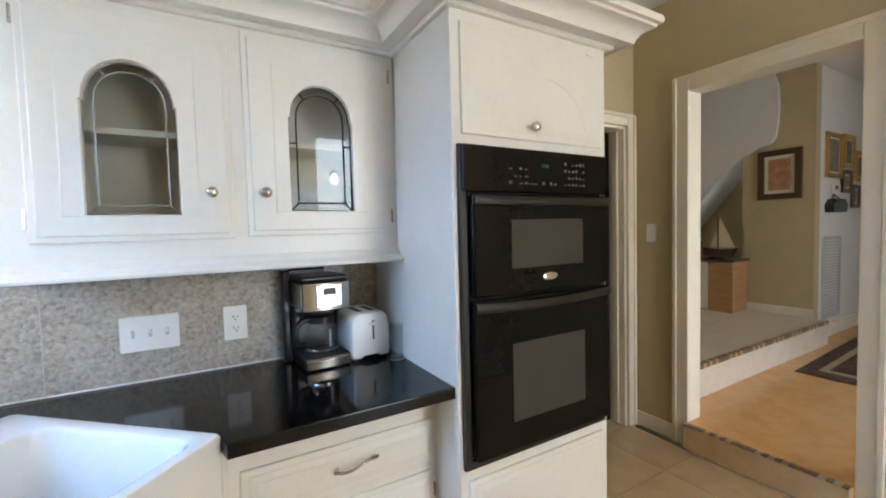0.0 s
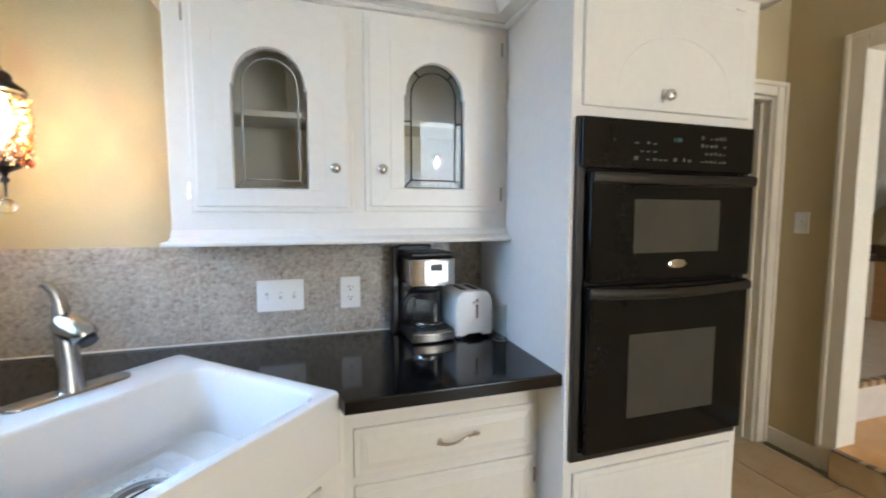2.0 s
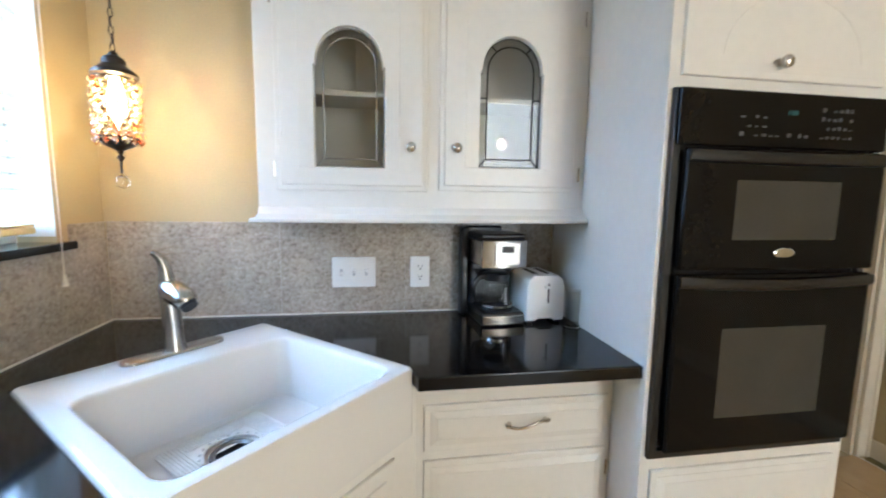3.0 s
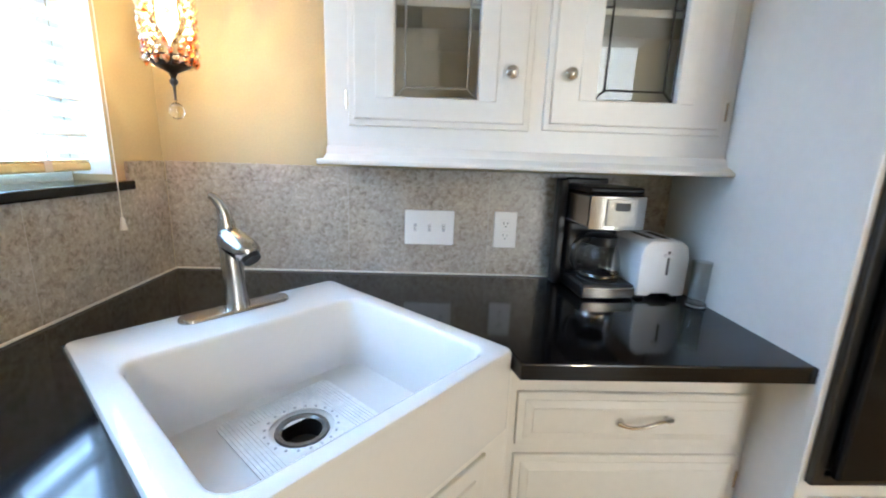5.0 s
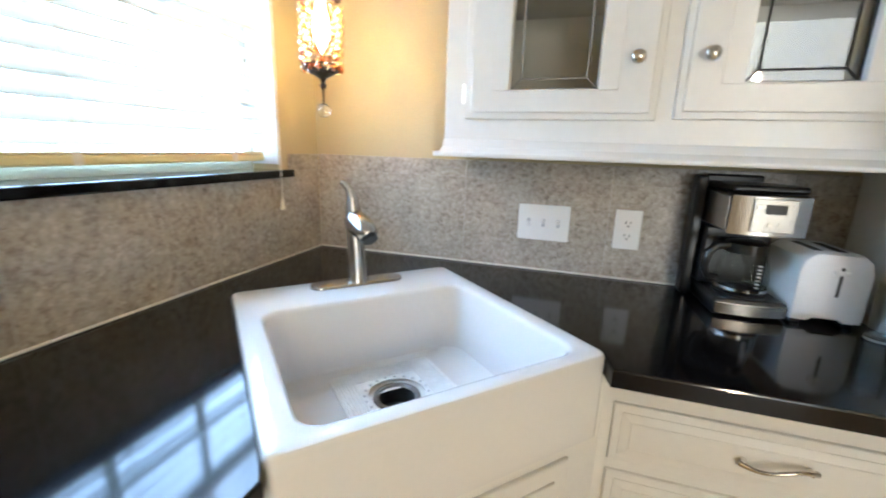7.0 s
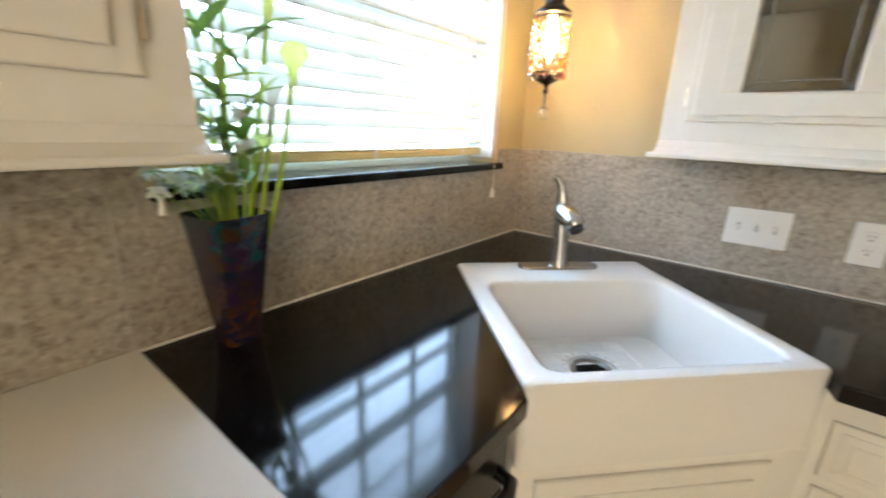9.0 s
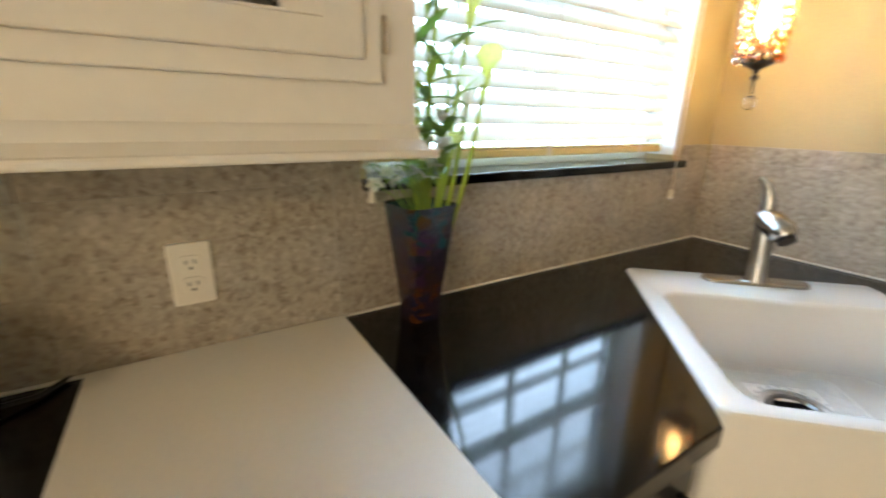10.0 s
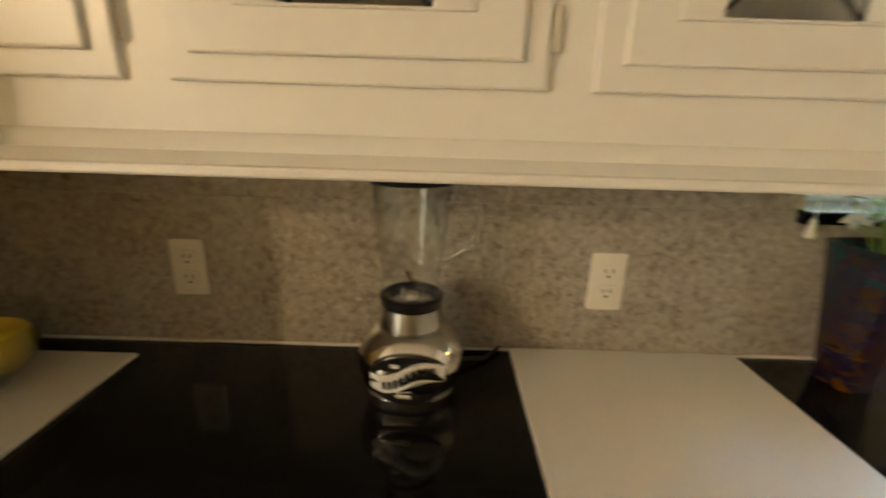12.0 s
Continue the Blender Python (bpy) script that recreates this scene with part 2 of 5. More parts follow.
M_WOOD = mat("honey_wood", (0.40, 0.22, 0.09), 0.35, spread=0.2, scale=4, stretch=(1, 1, 9))
M_DARKWOOD = mat("dark_wood", (0.07, 0.038, 0.02), 0.35, spread=0.3, scale=12)
M_GOLD = mat("gold_leaf_frame", (0.50, 0.32, 0.09), 0.35, 0.7, spread=0.25, scale=30)
M_MAT = mat("picture_mat", (0.70, 0.66, 0.55), 0.8, spread=0.03)
M_PRINT = mat("sepia_print", (0.42, 0.22, 0.12), 0.6, spread=0.35, scale=18)
M_PRINT2 = mat("muted_print", (0.22, 0.20, 0.15), 0.6, spread=0.5, scale=16)
M_RUG = mat("dark_patterned_rug", (0.10, 0.055, 0.045), 0.95, spread=0.7, scale=14, bump=0.6)
M_RUGRED = mat("red_rug_field", (0.22, 0.06, 0.045), 0.95, spread=0.5, scale=18, bump=0.6)
M_GREY = mat("grey_metal_grille", (0.50, 0.50, 0.50), 0.5, spread=0.05)
M_LEAF = mat("green_leaf", (0.23, 0.34, 0.09), 0.45, spread=0.35, scale=20)
M_LEAF2 = mat("pale_green_stem", (0.42, 0.50, 0.07), 0.45, spread=0.2, scale=20)
M_PETAL = mat("white_petal", (0.80, 0.80, 0.70), 0.5, spread=0.05)
M_CALLA = mat("cream_green_calla", (0.66, 0.70, 0.22), 0.5, spread=0.18, scale=14)
for mm, w, tone in ((M_LEAF, 0.45, (0.30, 0.46, 0.08)), (M_PETAL, 0.45, (0.85, 0.86, 0.74)), (M_CALLA, 0.45, (0.75, 0.80, 0.25)), (M_LEAF2, 0.35, (0.50, 0.60, 0.08))):
    # light shines through thin leaves and petals
    nn, ll = mm.node_tree.nodes, mm.node_tree.links
    tr, mx = nn.new("ShaderNodeBsdfTranslucent"), nn.new("ShaderNodeMixShader")
    tr.inputs["Color"].default_value = (*tone, 1)
    mx.inputs[0].default_value = w
    ll.new(nn["Principled BSDF"].outputs[0], mx.inputs[1])
    ll.new(tr.outputs[0], mx.inputs[2])
    ll.new(mx.outputs[0], nn["Material Output"].inputs[0])
M_VASE = mosaic_glass("stained_glass_vase")
M_LEMON = mat("yellow_fruit_skin", (0.72, 0.52, 0.03), 0.42, spread=0.08, bump=0.4, fine=200)
M_RED = mat("red_fruit_skin", (0.50, 0.07, 0.025), 0.35, spread=0.25, scale=25)
M_MATPAD = mat("clear_sink_mat", (0.80, 0.80, 0.77), 0.35, spread=0.08, scale=30, bump=0.4)
M_TEAL = glow("teal_clock_digits", (0.05, 0.75, 0.55), 0.07)
M_TEAL.node_tree.nodes["Principled BSDF"].inputs["Base Color"].default_value = (0.01, 0.03, 0.025, 1)
M_SAIL = mat("cream_sail", (0.72, 0.62, 0.42), 0.8, spread=0.08)
M_LAWN = mat("lawn", (0.10, 0.16, 0.05), 0.95, spread=0.4, scale=3, bump=0.5)
M_SOFFIT = mat("stair_soffit_paint", (0.70, 0.69, 0.67), 0.8, spread=0.03, bump=0.15)

# ---- builders ----


def link(name, bm, material, parent=None, smooth=False, m=None):
    bmesh.ops.recalc_face_normals(bm, faces=bm.faces)
    me = bpy.data.meshes.new(name)
    bm.to_mesh(me)
    bm.free()
    me.materials.append(material)
    if smooth:
        me.shade_smooth()
        me.set_sharp_from_angle(angle=radians(38))
    ob = new(name, me)
    if parent:
        ob.parent = parent
    if m:
        ob.matrix_basis = m
    return ob


def part(name, bm, material, parent, label="", smooth=False, m=None):
    return tagged(link(name, bm, material, parent, smooth, m), label)


def thing(name, m, label, category, group="", kind=""):
    ob = new(name)
    ob.empty_display_size = 0.05
    ob.matrix_basis = m
    return tagged(ob, label, category, group, kind)


def setting(name, bm, material, label, category, smooth=False):
    return tagged(link(name, bm, material, None, smooth), label, category, kind="structure")


def add_box(bm, a, b, bevel=0.0, seg=1):
    lo, hi = Vector([min(p, q) for p, q in zip(a, b)]), Vector([max(p, q) for p, q in zip(a, b)])
    got = bmesh.ops.create_cube(bm, size=1, matrix=Matrix.LocRotScale((lo + hi) / 2, None, hi - lo))
    if bevel:
        edges = list({e for v in got["verts"] for e in v.link_edges})
        bmesh.ops.bevel(bm, geom=edges, offset=bevel, segments=seg, affect="EDGES", profile=0.5, clamp_overlap=True)
    return bm


def box(a, b, bevel=0.0, seg=1):
    return add_box(bmesh.new(), a, b, bevel, seg)


def add_lathe(bm, profile, n=24, m=None, power=2.0, cap=True):
    """Turns (radius, height) about z; a power over 2 squares the round."""
    rings = []
    for r, z in profile:
        ring = []
        for i in range(n):
            c, s = math.cos(2 * math.pi * i / n), math.sin(2 * math.pi * i / n)
            k = r / (abs(c) ** power + abs(s) ** power) ** (1 / power)
            p = Vector((k * c, k * s, z))
            ring.append(bm.verts.new(m @ p if m else p))
        rings.append(ring)
    for a, b in zip(rings, rings[1:]):
        for i in range(n):
            bm.faces.new((a[i], a[(i + 1) % n], b[(i + 1) % n], b[i]))
    for ring in (rings[0], rings[-1]) if cap else ():
        if (ring[0].co - ring[n // 2].co).length > 1e-4:
            bm.faces.new(ring)
    return bm


def lathe(profile, n=24, m=None, power=2.0, cap=True):
    return add_lathe(bmesh.new(), profile, n, m, power, cap)


def add_tube(bm, points, radii, n=10):
    """A round bar through points, of one radius or one for each."""
    pts = [Vector(p) for p in points]
    if not isinstance(radii, (list, tuple)):
        radii = [radii] * len(pts)
    rings, side = [], None
    for i, p in enumerate(pts):
        d = (pts[min(i + 1, len(pts) - 1)] - pts[max(i - 1, 0)]).normalized()
        side = (d.orthogonal() if side is None else side - d * side.dot(d)).normalized()
        up = d.cross(side)
        rings.append([bm.verts.new(p + radii[i] * (math.cos(2 * math.pi * k / n) * side + math.sin(2 * math.pi * k / n) * up)) for k in range(n)])
    for a, b in zip(rings, rings[1:]):
        for k in range(n):
            bm.faces.new((a[k], a[(k + 1) % n], b[(k + 1) % n], b[k]))
    bm.faces.new(rings[0])
    bm.faces.new(rings[-1])
    return bm


def tube(points, radii, n=10):
    return add_tube(bmesh.new(), points, radii, n)


def slab(outer, holes, put, depth, bevel=0.0):
    """A board of the outline `outer` with holes, both lists of (u, v); put(u, v, w) gives the place, w runs to depth."""
    bm = bmesh.new()
    loops = []
    for pts in (outer, *holes):
        vs = [bm.verts.new(Vector(put(u, v, depth))) for u, v in pts]
        loops += [bm.edges.new((vs[i], vs[(i + 1) % len(vs)])) for i in range(len(vs))]
    if holes:
        bmesh.ops.triangle_fill(bm, edges=loops, use_beauty=True)
    else:
        bm.faces.new([v for v in bm.verts])
    rim = [e for e in bm.edges if e.is_boundary]
    front = list(bm.faces)
    back = Vector(put(0, 0, 0)) - Vector(put(0, 0, depth))
    got = bmesh.ops.extrude_face_region(bm, geom=front)
    bmesh.ops.translate(bm, vec=back, verts=[g for g in got["geom"] if isinstance(g, bmesh.types.BMVert)])
    if bevel:
        keep = [e for e in rim if e.is_valid]
        bmesh.ops.bevel(bm, geom=keep, offset=bevel, segments=2, affect="EDGES", profile=0.5, clamp_overlap=True)
    return bm


def rect(u0, v0, u1, v1):
    return [(u0, v0), (u1, v0), (u1, v1), (u0, v1)]


def arch(u0, v0, u1, spring, notch=0.006, n=14):
    """A round-headed light, with small notches where the arch springs."""
    c, r = (u0 + u1) / 2, (u1 - u0) / 2
    pts = [(u0, v0), (u1, v0), (u1, spring - 0.008)]
    if notch:
        pts += [(u1 - notch, spring - 0.008), (u1 - notch, spring)]
    rr = r - (notch if notch else 0)
    pts += [(c + rr * math.cos(math.pi * i / n), spring + r * math.sin(math.pi * i / n)) for i in range(1, n)]
    if notch:
        pts += [(u0 + notch, spring), (u0 + notch, spring - 0.008)]
    pts += [(u0, spring - 0.008)]
    return pts


def north(u, v, w):
    return (u, -w, v)


def west(u, v, w):
    return (w, -u, v)

# ---- the large structure ----
CT = 0.914          # top of the worktop
CEIL = 2.756
HALL, DAIS = 0.152, 0.385


def backdrop(name, m, w, h, colour, other, strength):
    mm = bpy.data.materials.new(name + "_light")
    mm.use_nodes = True
    n, l = mm.node_tree.nodes, mm.node_tree.links
    b = n["Principled BSDF"]
    b.inputs["Base Color"].default_value = (0, 0, 0, 1)
    no, mix = n.new("ShaderNodeTexNoise"), n.new("ShaderNodeValToRGB")
    no.inputs["Scale"].default_value, no.inputs["Detail"].default_value = 1.6, 6
    mix.color_ramp.elements[0].position, mix.color_ramp.elements[1].position = 0.42, 0.56
    mix.color_ramp.elements[0].color, mix.color_ramp.elements[1].color = (*other, 1), (*colour, 1)
    l.new(no.outputs["Fac"], mix.inputs[0])
    l.new(mix.outputs[0], b.inputs["Emission Color"])
    b.inputs["Emission Strength"].default_value = strength
    ob = setting(name, slab(rect(-w / 2, -h / 2, w / 2, h / 2), [], lambda u, v, k: (u, v, k), 0.02), mm, "glowing sheet of hazy light beyond an opening", "backdrop")
    ob.matrix_basis = m
    return ob


backdrop("backdrop_west", pose(-4.0, 2.0, 5.5, 90, 0, 90), 18.0, 13.0, (0.58, 0.77, 1.0), (0.25, 0.37, 0.50), OUT_WEST)
backdrop("backdrop_south", pose(2.3, -8.6, 1.6, 90, 0, 180), 8.0, 4.4, (0.88, 0.95, 1.0), (0.50, 0.60, 0.50), OUT_SOUTH)
# glowing sheet outside an invented opening, there only to light the hall
backdrop("hall_fill_backdrop", pose(5.0, -5.0, 1.5, 90, 0, 180), 5.0, 3.4, (1.0, 0.84, 0.62), (0.85, 0.80, 0.66), HALL_FILL)
setting("ground", slab(rect(-400, -400, 400, 400), [], lambda u, v, k: (u, v, k - 0.55), 0.05), M_LAWN, "green lawn round the house", "ground")

# floors: a bed of grout under the tiles, the raised hall and its dais
setting("floor", box((-0.15, -5.75, -0.12), (3.50, 0.27, -0.008)), M_GROUT, "pale grout bed under beige floor tiles", "floor")
setting("hall_floor", box((3.672, -3.2, -0.1), (9.0, 1.6, HALL)), M_HALLFLOOR, "polished cream hall floor a step above the kitchen", "floor")
setting("hall_wall_recess", box((6.75, 0.701, HALL), (6.85, 1.499, 2.92)), M_WALL, "tan painted wall of the recess under the stair", "wall")
setting("dais", slab([(3.67, -0.075), (6.278, -0.06), (6.278, 0.702), (6.748, 0.702), (6.748, 1.498), (3.67, 1.498)], [], lambda u, v, k: (u, v, HALL + k), DAIS - HALL, 0.004), M_DAIS, "cream tiled dais one step above the hall", "floor")

WT = 0.15
setting("wall_west", slab(rect(-0.27, -0.1, 5.75, CEIL), [rect(0.215, 1.205, 1.32, 2.10)], lambda u, v, w: west(u, v, w - WT), WT), M_WALL, "tan painted kitchen wall with a window", "wall")
setting("wall_north", box((0, 0, -0.1), (2.30, 0.27, CEIL)), M_WALL, "tan painted wall behind the cabinets", "wall")
setting("wall_passage", slab(rect(2.30, -0.1, 3.55, CEIL), [rect(2.71, 0.0, 3.475, 2.032)], lambda u, v, w: (u, 0.27 - w, v), 0.123), M_WALL, "tan painted wall with a doorway", "wall")
setting("wall_east", slab(rect(-0.27, -0.1, 5.75, 2.95), [rect(0.216, 0.0, 0.996, 2.178)], lambda u, v, w: (3.67 - w, -u, v), 0.12), M_WALL, "tan painted wall with a wide cased opening", "wall")
setting("wall_south", slab(rect(0, -0.1, 3.55, CEIL), [rect(1.55, 0.80, 3.05, 2.12)], lambda u, v, w: (u, -5.75 + w, v), 0.15), M_WALL, "tan painted wall with a wide window", "wall")
setting("ceiling", box((-0.15, -5.75, CEIL), (3.55, 0.27, CEIL + 0.1)), M_CEIL, "white textured ceiling", "ceiling")
setting("hall_ceiling", box((3.67, -3.2, 2.92), (9.0, 1.6, 3.0)), M_CEIL, "grey-white hall ceiling", "ceiling")
setting("hall_wall_picture", box((6.28, 0.06, HALL), (6.40, 0.70, 2.92)), M_WALL, "tan painted hall wall", "wall")
setting("hall_wall_white", box((6.404, 0.06, HALL), (9.0, 0.18, 2.92)), M_HALLWHITE, "white painted hall wall", "wall")
setting("hall_wall_north", box((3.67, 1.5, HALL), (6.85, 1.6, 2.92)), M_WALL, "tan painted hall wall", "wall")
setting("hall_wall_far", box((9.0, -3.2, HALL), (9.1, 0.18, 2.92)), M_HALLWHITE, "white painted hall wall", "wall")
# unseen wall; its opening is added to let the fill light in
setting("hall_wall_south", slab(rect(3.67, 0, 9.0, 2.92), [rect(3.75, HALL, 5.5, 2.3)], lambda u, v, w: (u, -3.32 + w, v), 0.12), M_HALLWHITE, "unseen white hall wall, opened to let added light in", "wall")
# unseen wall, added to keep a sun patch off the hall floor
setting("hall_wall_west", box((3.55, 0.272, HALL), (3.668, 1.6, 2.92)), M_WALL, "tan painted hall wall", "wall")
# the room behind the half hidden doorway, its darkness painted on as near black
setting("closet_shell", slab(rect(2.5, -0.1, 3.6, 2.4), [rect(2.55, 0, 3.55, 2.3)], lambda u, v, w: (u, 1.0 - w, v), 0.728), M_DARK, "closet wall painted near black to look unlit", "wall")
setting("closet_back", box((2.5, 1.0, -0.1), (3.6, 1.05, 2.4)), M_DARK, "closet wall painted near black to look unlit", "wall")


def casing(name, u0, u1, top, put, foot, label, wide=0.075, thick=0.02, foot2=None):
    """A cased opening: two legs, a head, each with a backband, and jamb linings."""
    ob = thing(name, Matrix(), label, "door frame", kind="structure")
    for a, b in ((u0 - wide, u0), (u1, u1 + wide)):
        part("leg", slab(rect(a, foot, b, top + wide), [], put, thick, 0.005), M_TRIM, ob)
        o0, o1 = (a - 0.006, a + 0.018) if a < u0 else (b - 0.018, b + 0.006)
        part("backband", slab(rect(o0, foot, o1, top + wide + 0.006), [], lambda u, v, w: put(u, v, w), thick + 0.009, 0.004), M_TRIM, ob)
    part("head", slab(rect(u0 + 0.001, top, u1 - 0.001, top + wide), [], put, thick - 0.001, 0.005), M_TRIM, ob)
    part("backband", slab(rect(u0 - wide + 0.02, top + wide - 0.018, u1 + wide - 0.02, top + wide + 0.006), [], put, thick + 0.008, 0.004), M_TRIM, ob)
    return ob


oc = casing("door_frame_1", 0.228, 0.984, 2.166, lambda u, v, w: (3.55 - w, -u, v), 0.0, "cream painted casing round the hall opening", 0.088)
for y0, y1 in ((-0.228, -0.216), (-0.996, -0.984)):
    part("jamb", box((3.552, y0, HALL), (3.668, y1, 2.166)), M_TRIM, oc)
part("jamb", box((3.552, -0.984, 2.166), (3.668, -0.228, 2.178)), M_TRIM, oc)
pc = casing("door_frame_2", 2.71, 3.465, 2.032, lambda u, v, w: (u, 0.147 - w, v), 0.0, "cream painted casing round the closet doorway", 0.07)
part("jamb", box((3.450, 0.150, 0), (3.4745, 0.269, 2.028)), M_TRIM, pc)
part("stop", box((3.436, 0.195, 0), (3.4495, 0.235, 2.010), 0.003), M_TRIM, pc)
part("jamb", box((2.711, 0.150, 2.012), (3.448, 0.269, 2.031)), M_TRIM, pc)

setting("threshold", box((3.52, -0.9835, 0.0), (3.6715, -0.2285, HALL)), M_HALLFLOOR, "polished honey floor in the hall opening", "floor")
# step up into the hall: light riser and a mosaic nosing, one more along the dais
setting("step_riser", box((3.478, -0.984, 0.0), (3.5195, -0.228, HALL - 0.004), 0.003), M_FLOORTILE, "pale tiled riser of the hall step", "step")


def nosing(name, count, place, size, parent_label):
    ob = thing(name, Matrix(), parent_label, "step edging", kind="structure")
    for i in range(count):
        a, b = place(i)
        part("mosaic_tile", box(a, b, 0.0012), (M_MOSAIC, M_MOSAIC2, M_MOSAIC)[(i * 7 + i // 3) % 3], ob)
    return ob


nosing("hall_nosing", 26, lambda i: ((3.474, -0.9830 + i * 0.02895, HALL - 0.003), (3.512, -0.9830 + i * 0.02895 + 0.0272, HALL + 0.006)), 0.03, "brown mosaic edging on the hall step")
nosing("dais_nosing", 65, lambda i: ((3.68 + i * 0.04, -0.081 + 0.00023 * i, DAIS - 0.03), (3.68 + i * 0.04 + 0.037, -0.04, DAIS + 0.005)), 0.04, "brown mosaic edging along the dais")


def baseboard(a, b, h=0.10):
    bm = box(a, (b[0], b[1], a[2] + h), 0.004)
    return setting("baseboard", bm, M_TRIM, "cream painted baseboard", "baseboard")


baseboard((3.534, -0.133, 0.0), (3.549, 0.146, 0))
baseboard((3.534, -5.599, 0.0), (3.549, -1.080, 0))
baseboard((6.262, 0.06, DAIS), (6.279, 0.70, 0), 0.09)
baseboard((6.404, 0.042, HALL), (8.99, 0.059, 0), 0.14)
baseboard((0.0, -5.598, 0.0), (1.54, -5.583, 0))
# unseen stub wall, added to keep the chandelier off the worktop's end
setting("shading_nib", box((0.0, -2.99, -0.1), (0.74, -2.85, CEIL)), M_WALL, "unseen tan wall added to shade the worktop's end", "wall")

# ---- crown moulding over the cabinets ----


def sweep(path, profile):
    """A moulding of (outwards, height) carried along a plan line, mitred, outwards to the right of travel."""
    bm = bmesh.new()
    pts = [Vector(p) for p in path]
    rings = []
    for i, p in enumerate(pts):
        ns = []
        for a, b in ((i - 1, i), (i, i + 1)):
            if 0 <= a and b < len(pts):
                d = (pts[b] - pts[a]).normalized()
                ns.append(Vector((d.y, -d.x)))
        k = ns[0] if len(ns) == 1 else (ns[0] + ns[1]) / (1 + ns[0].dot(ns[1]))
        rings.append([bm.verts.new((p.x + k.x * o, p.y + k.y * o, z)) for o, z in profile])
    for a, b in zip(rings, rings[1:]):
        for j in range(len(profile)):
            bm.faces.new((a[j], a[(j + 1) % len(profile)], b[(j + 1) % len(profile)], b[j]))
    bm.faces.new(rings[0])
    bm.faces.new(rings[-1])
    return bm


CROWN = [(0.0005, 2.005), (0.014, 2.007), (0.019, 2.014), (0.016, 2.022), (0.028, 2.026), (0.055, 2.024), (0.066, 2.020), (0.070, 2.032), (0.082, 2.050), (0.101, 2.064), (0.118, 2.069), (0.121, 2.077), (0.133, 2.081), (0.136, 2.092), (0.133, 2.106), (0.0005, 2.106)]
setting("crown_moulding", sweep([(0.56, 0.0), (0.56, -0.235), (1.62, -0.235), (1.62, -0.63), (2.285, -0.63), (2.285, 0.0)], CROWN), M_WHITE, "white painted crown moulding over the cabinets", "moulding", True)
setting("crown_moulding", sweep([(0.0, -2.845), (0.255, -2.845), (0.255, -1.333), (0.0, -1.333)], CROWN), M_WHITE, "white painted crown moulding over the cabinets", "moulding", True)

setting("soffit", box((0.0, -0.002, 2.1065), (1.62, -0.325, CEIL - 0.001)), M_WHITE, "white boxed soffit above the wall cabinets", "soffit")

# ---- cabinets ----


def knob(parent, put, u, v, w):
    c = Vector(put(u, v, w))
    out = (Vector(put(u, v, w + 1)) - c).normalized()
    m = Matrix.Translation(c) @ out.to_track_quat("Z", "Y").to_matrix().to_4x4()
    return part("knob", lathe([(0.0065, -0.001), (0.006, 0.008), (0.009, 0.012), (0.0145, 0.016), (0.016, 0.021), (0.0145, 0.027), (0.009, 0.031), (0.0001, 0.032)], 18, m), M_NICKEL, parent, "round satin nickel knob", True)


def hinge(parent, put, u, v, w):
    c, top = Vector(put(u, v - 0.024, w)), Vector(put(u, v + 0.024, w))
    bm = tube([c, c.lerp(top, 0.02), c.lerp(top, 0.5), c.lerp(top, 0.98), top], [0.0015, 0.0032, 0.0032, 0.0032, 0.0015], 8)
    return part("hinge", bm, M_NICKEL, parent, "small barrel hinge", True)


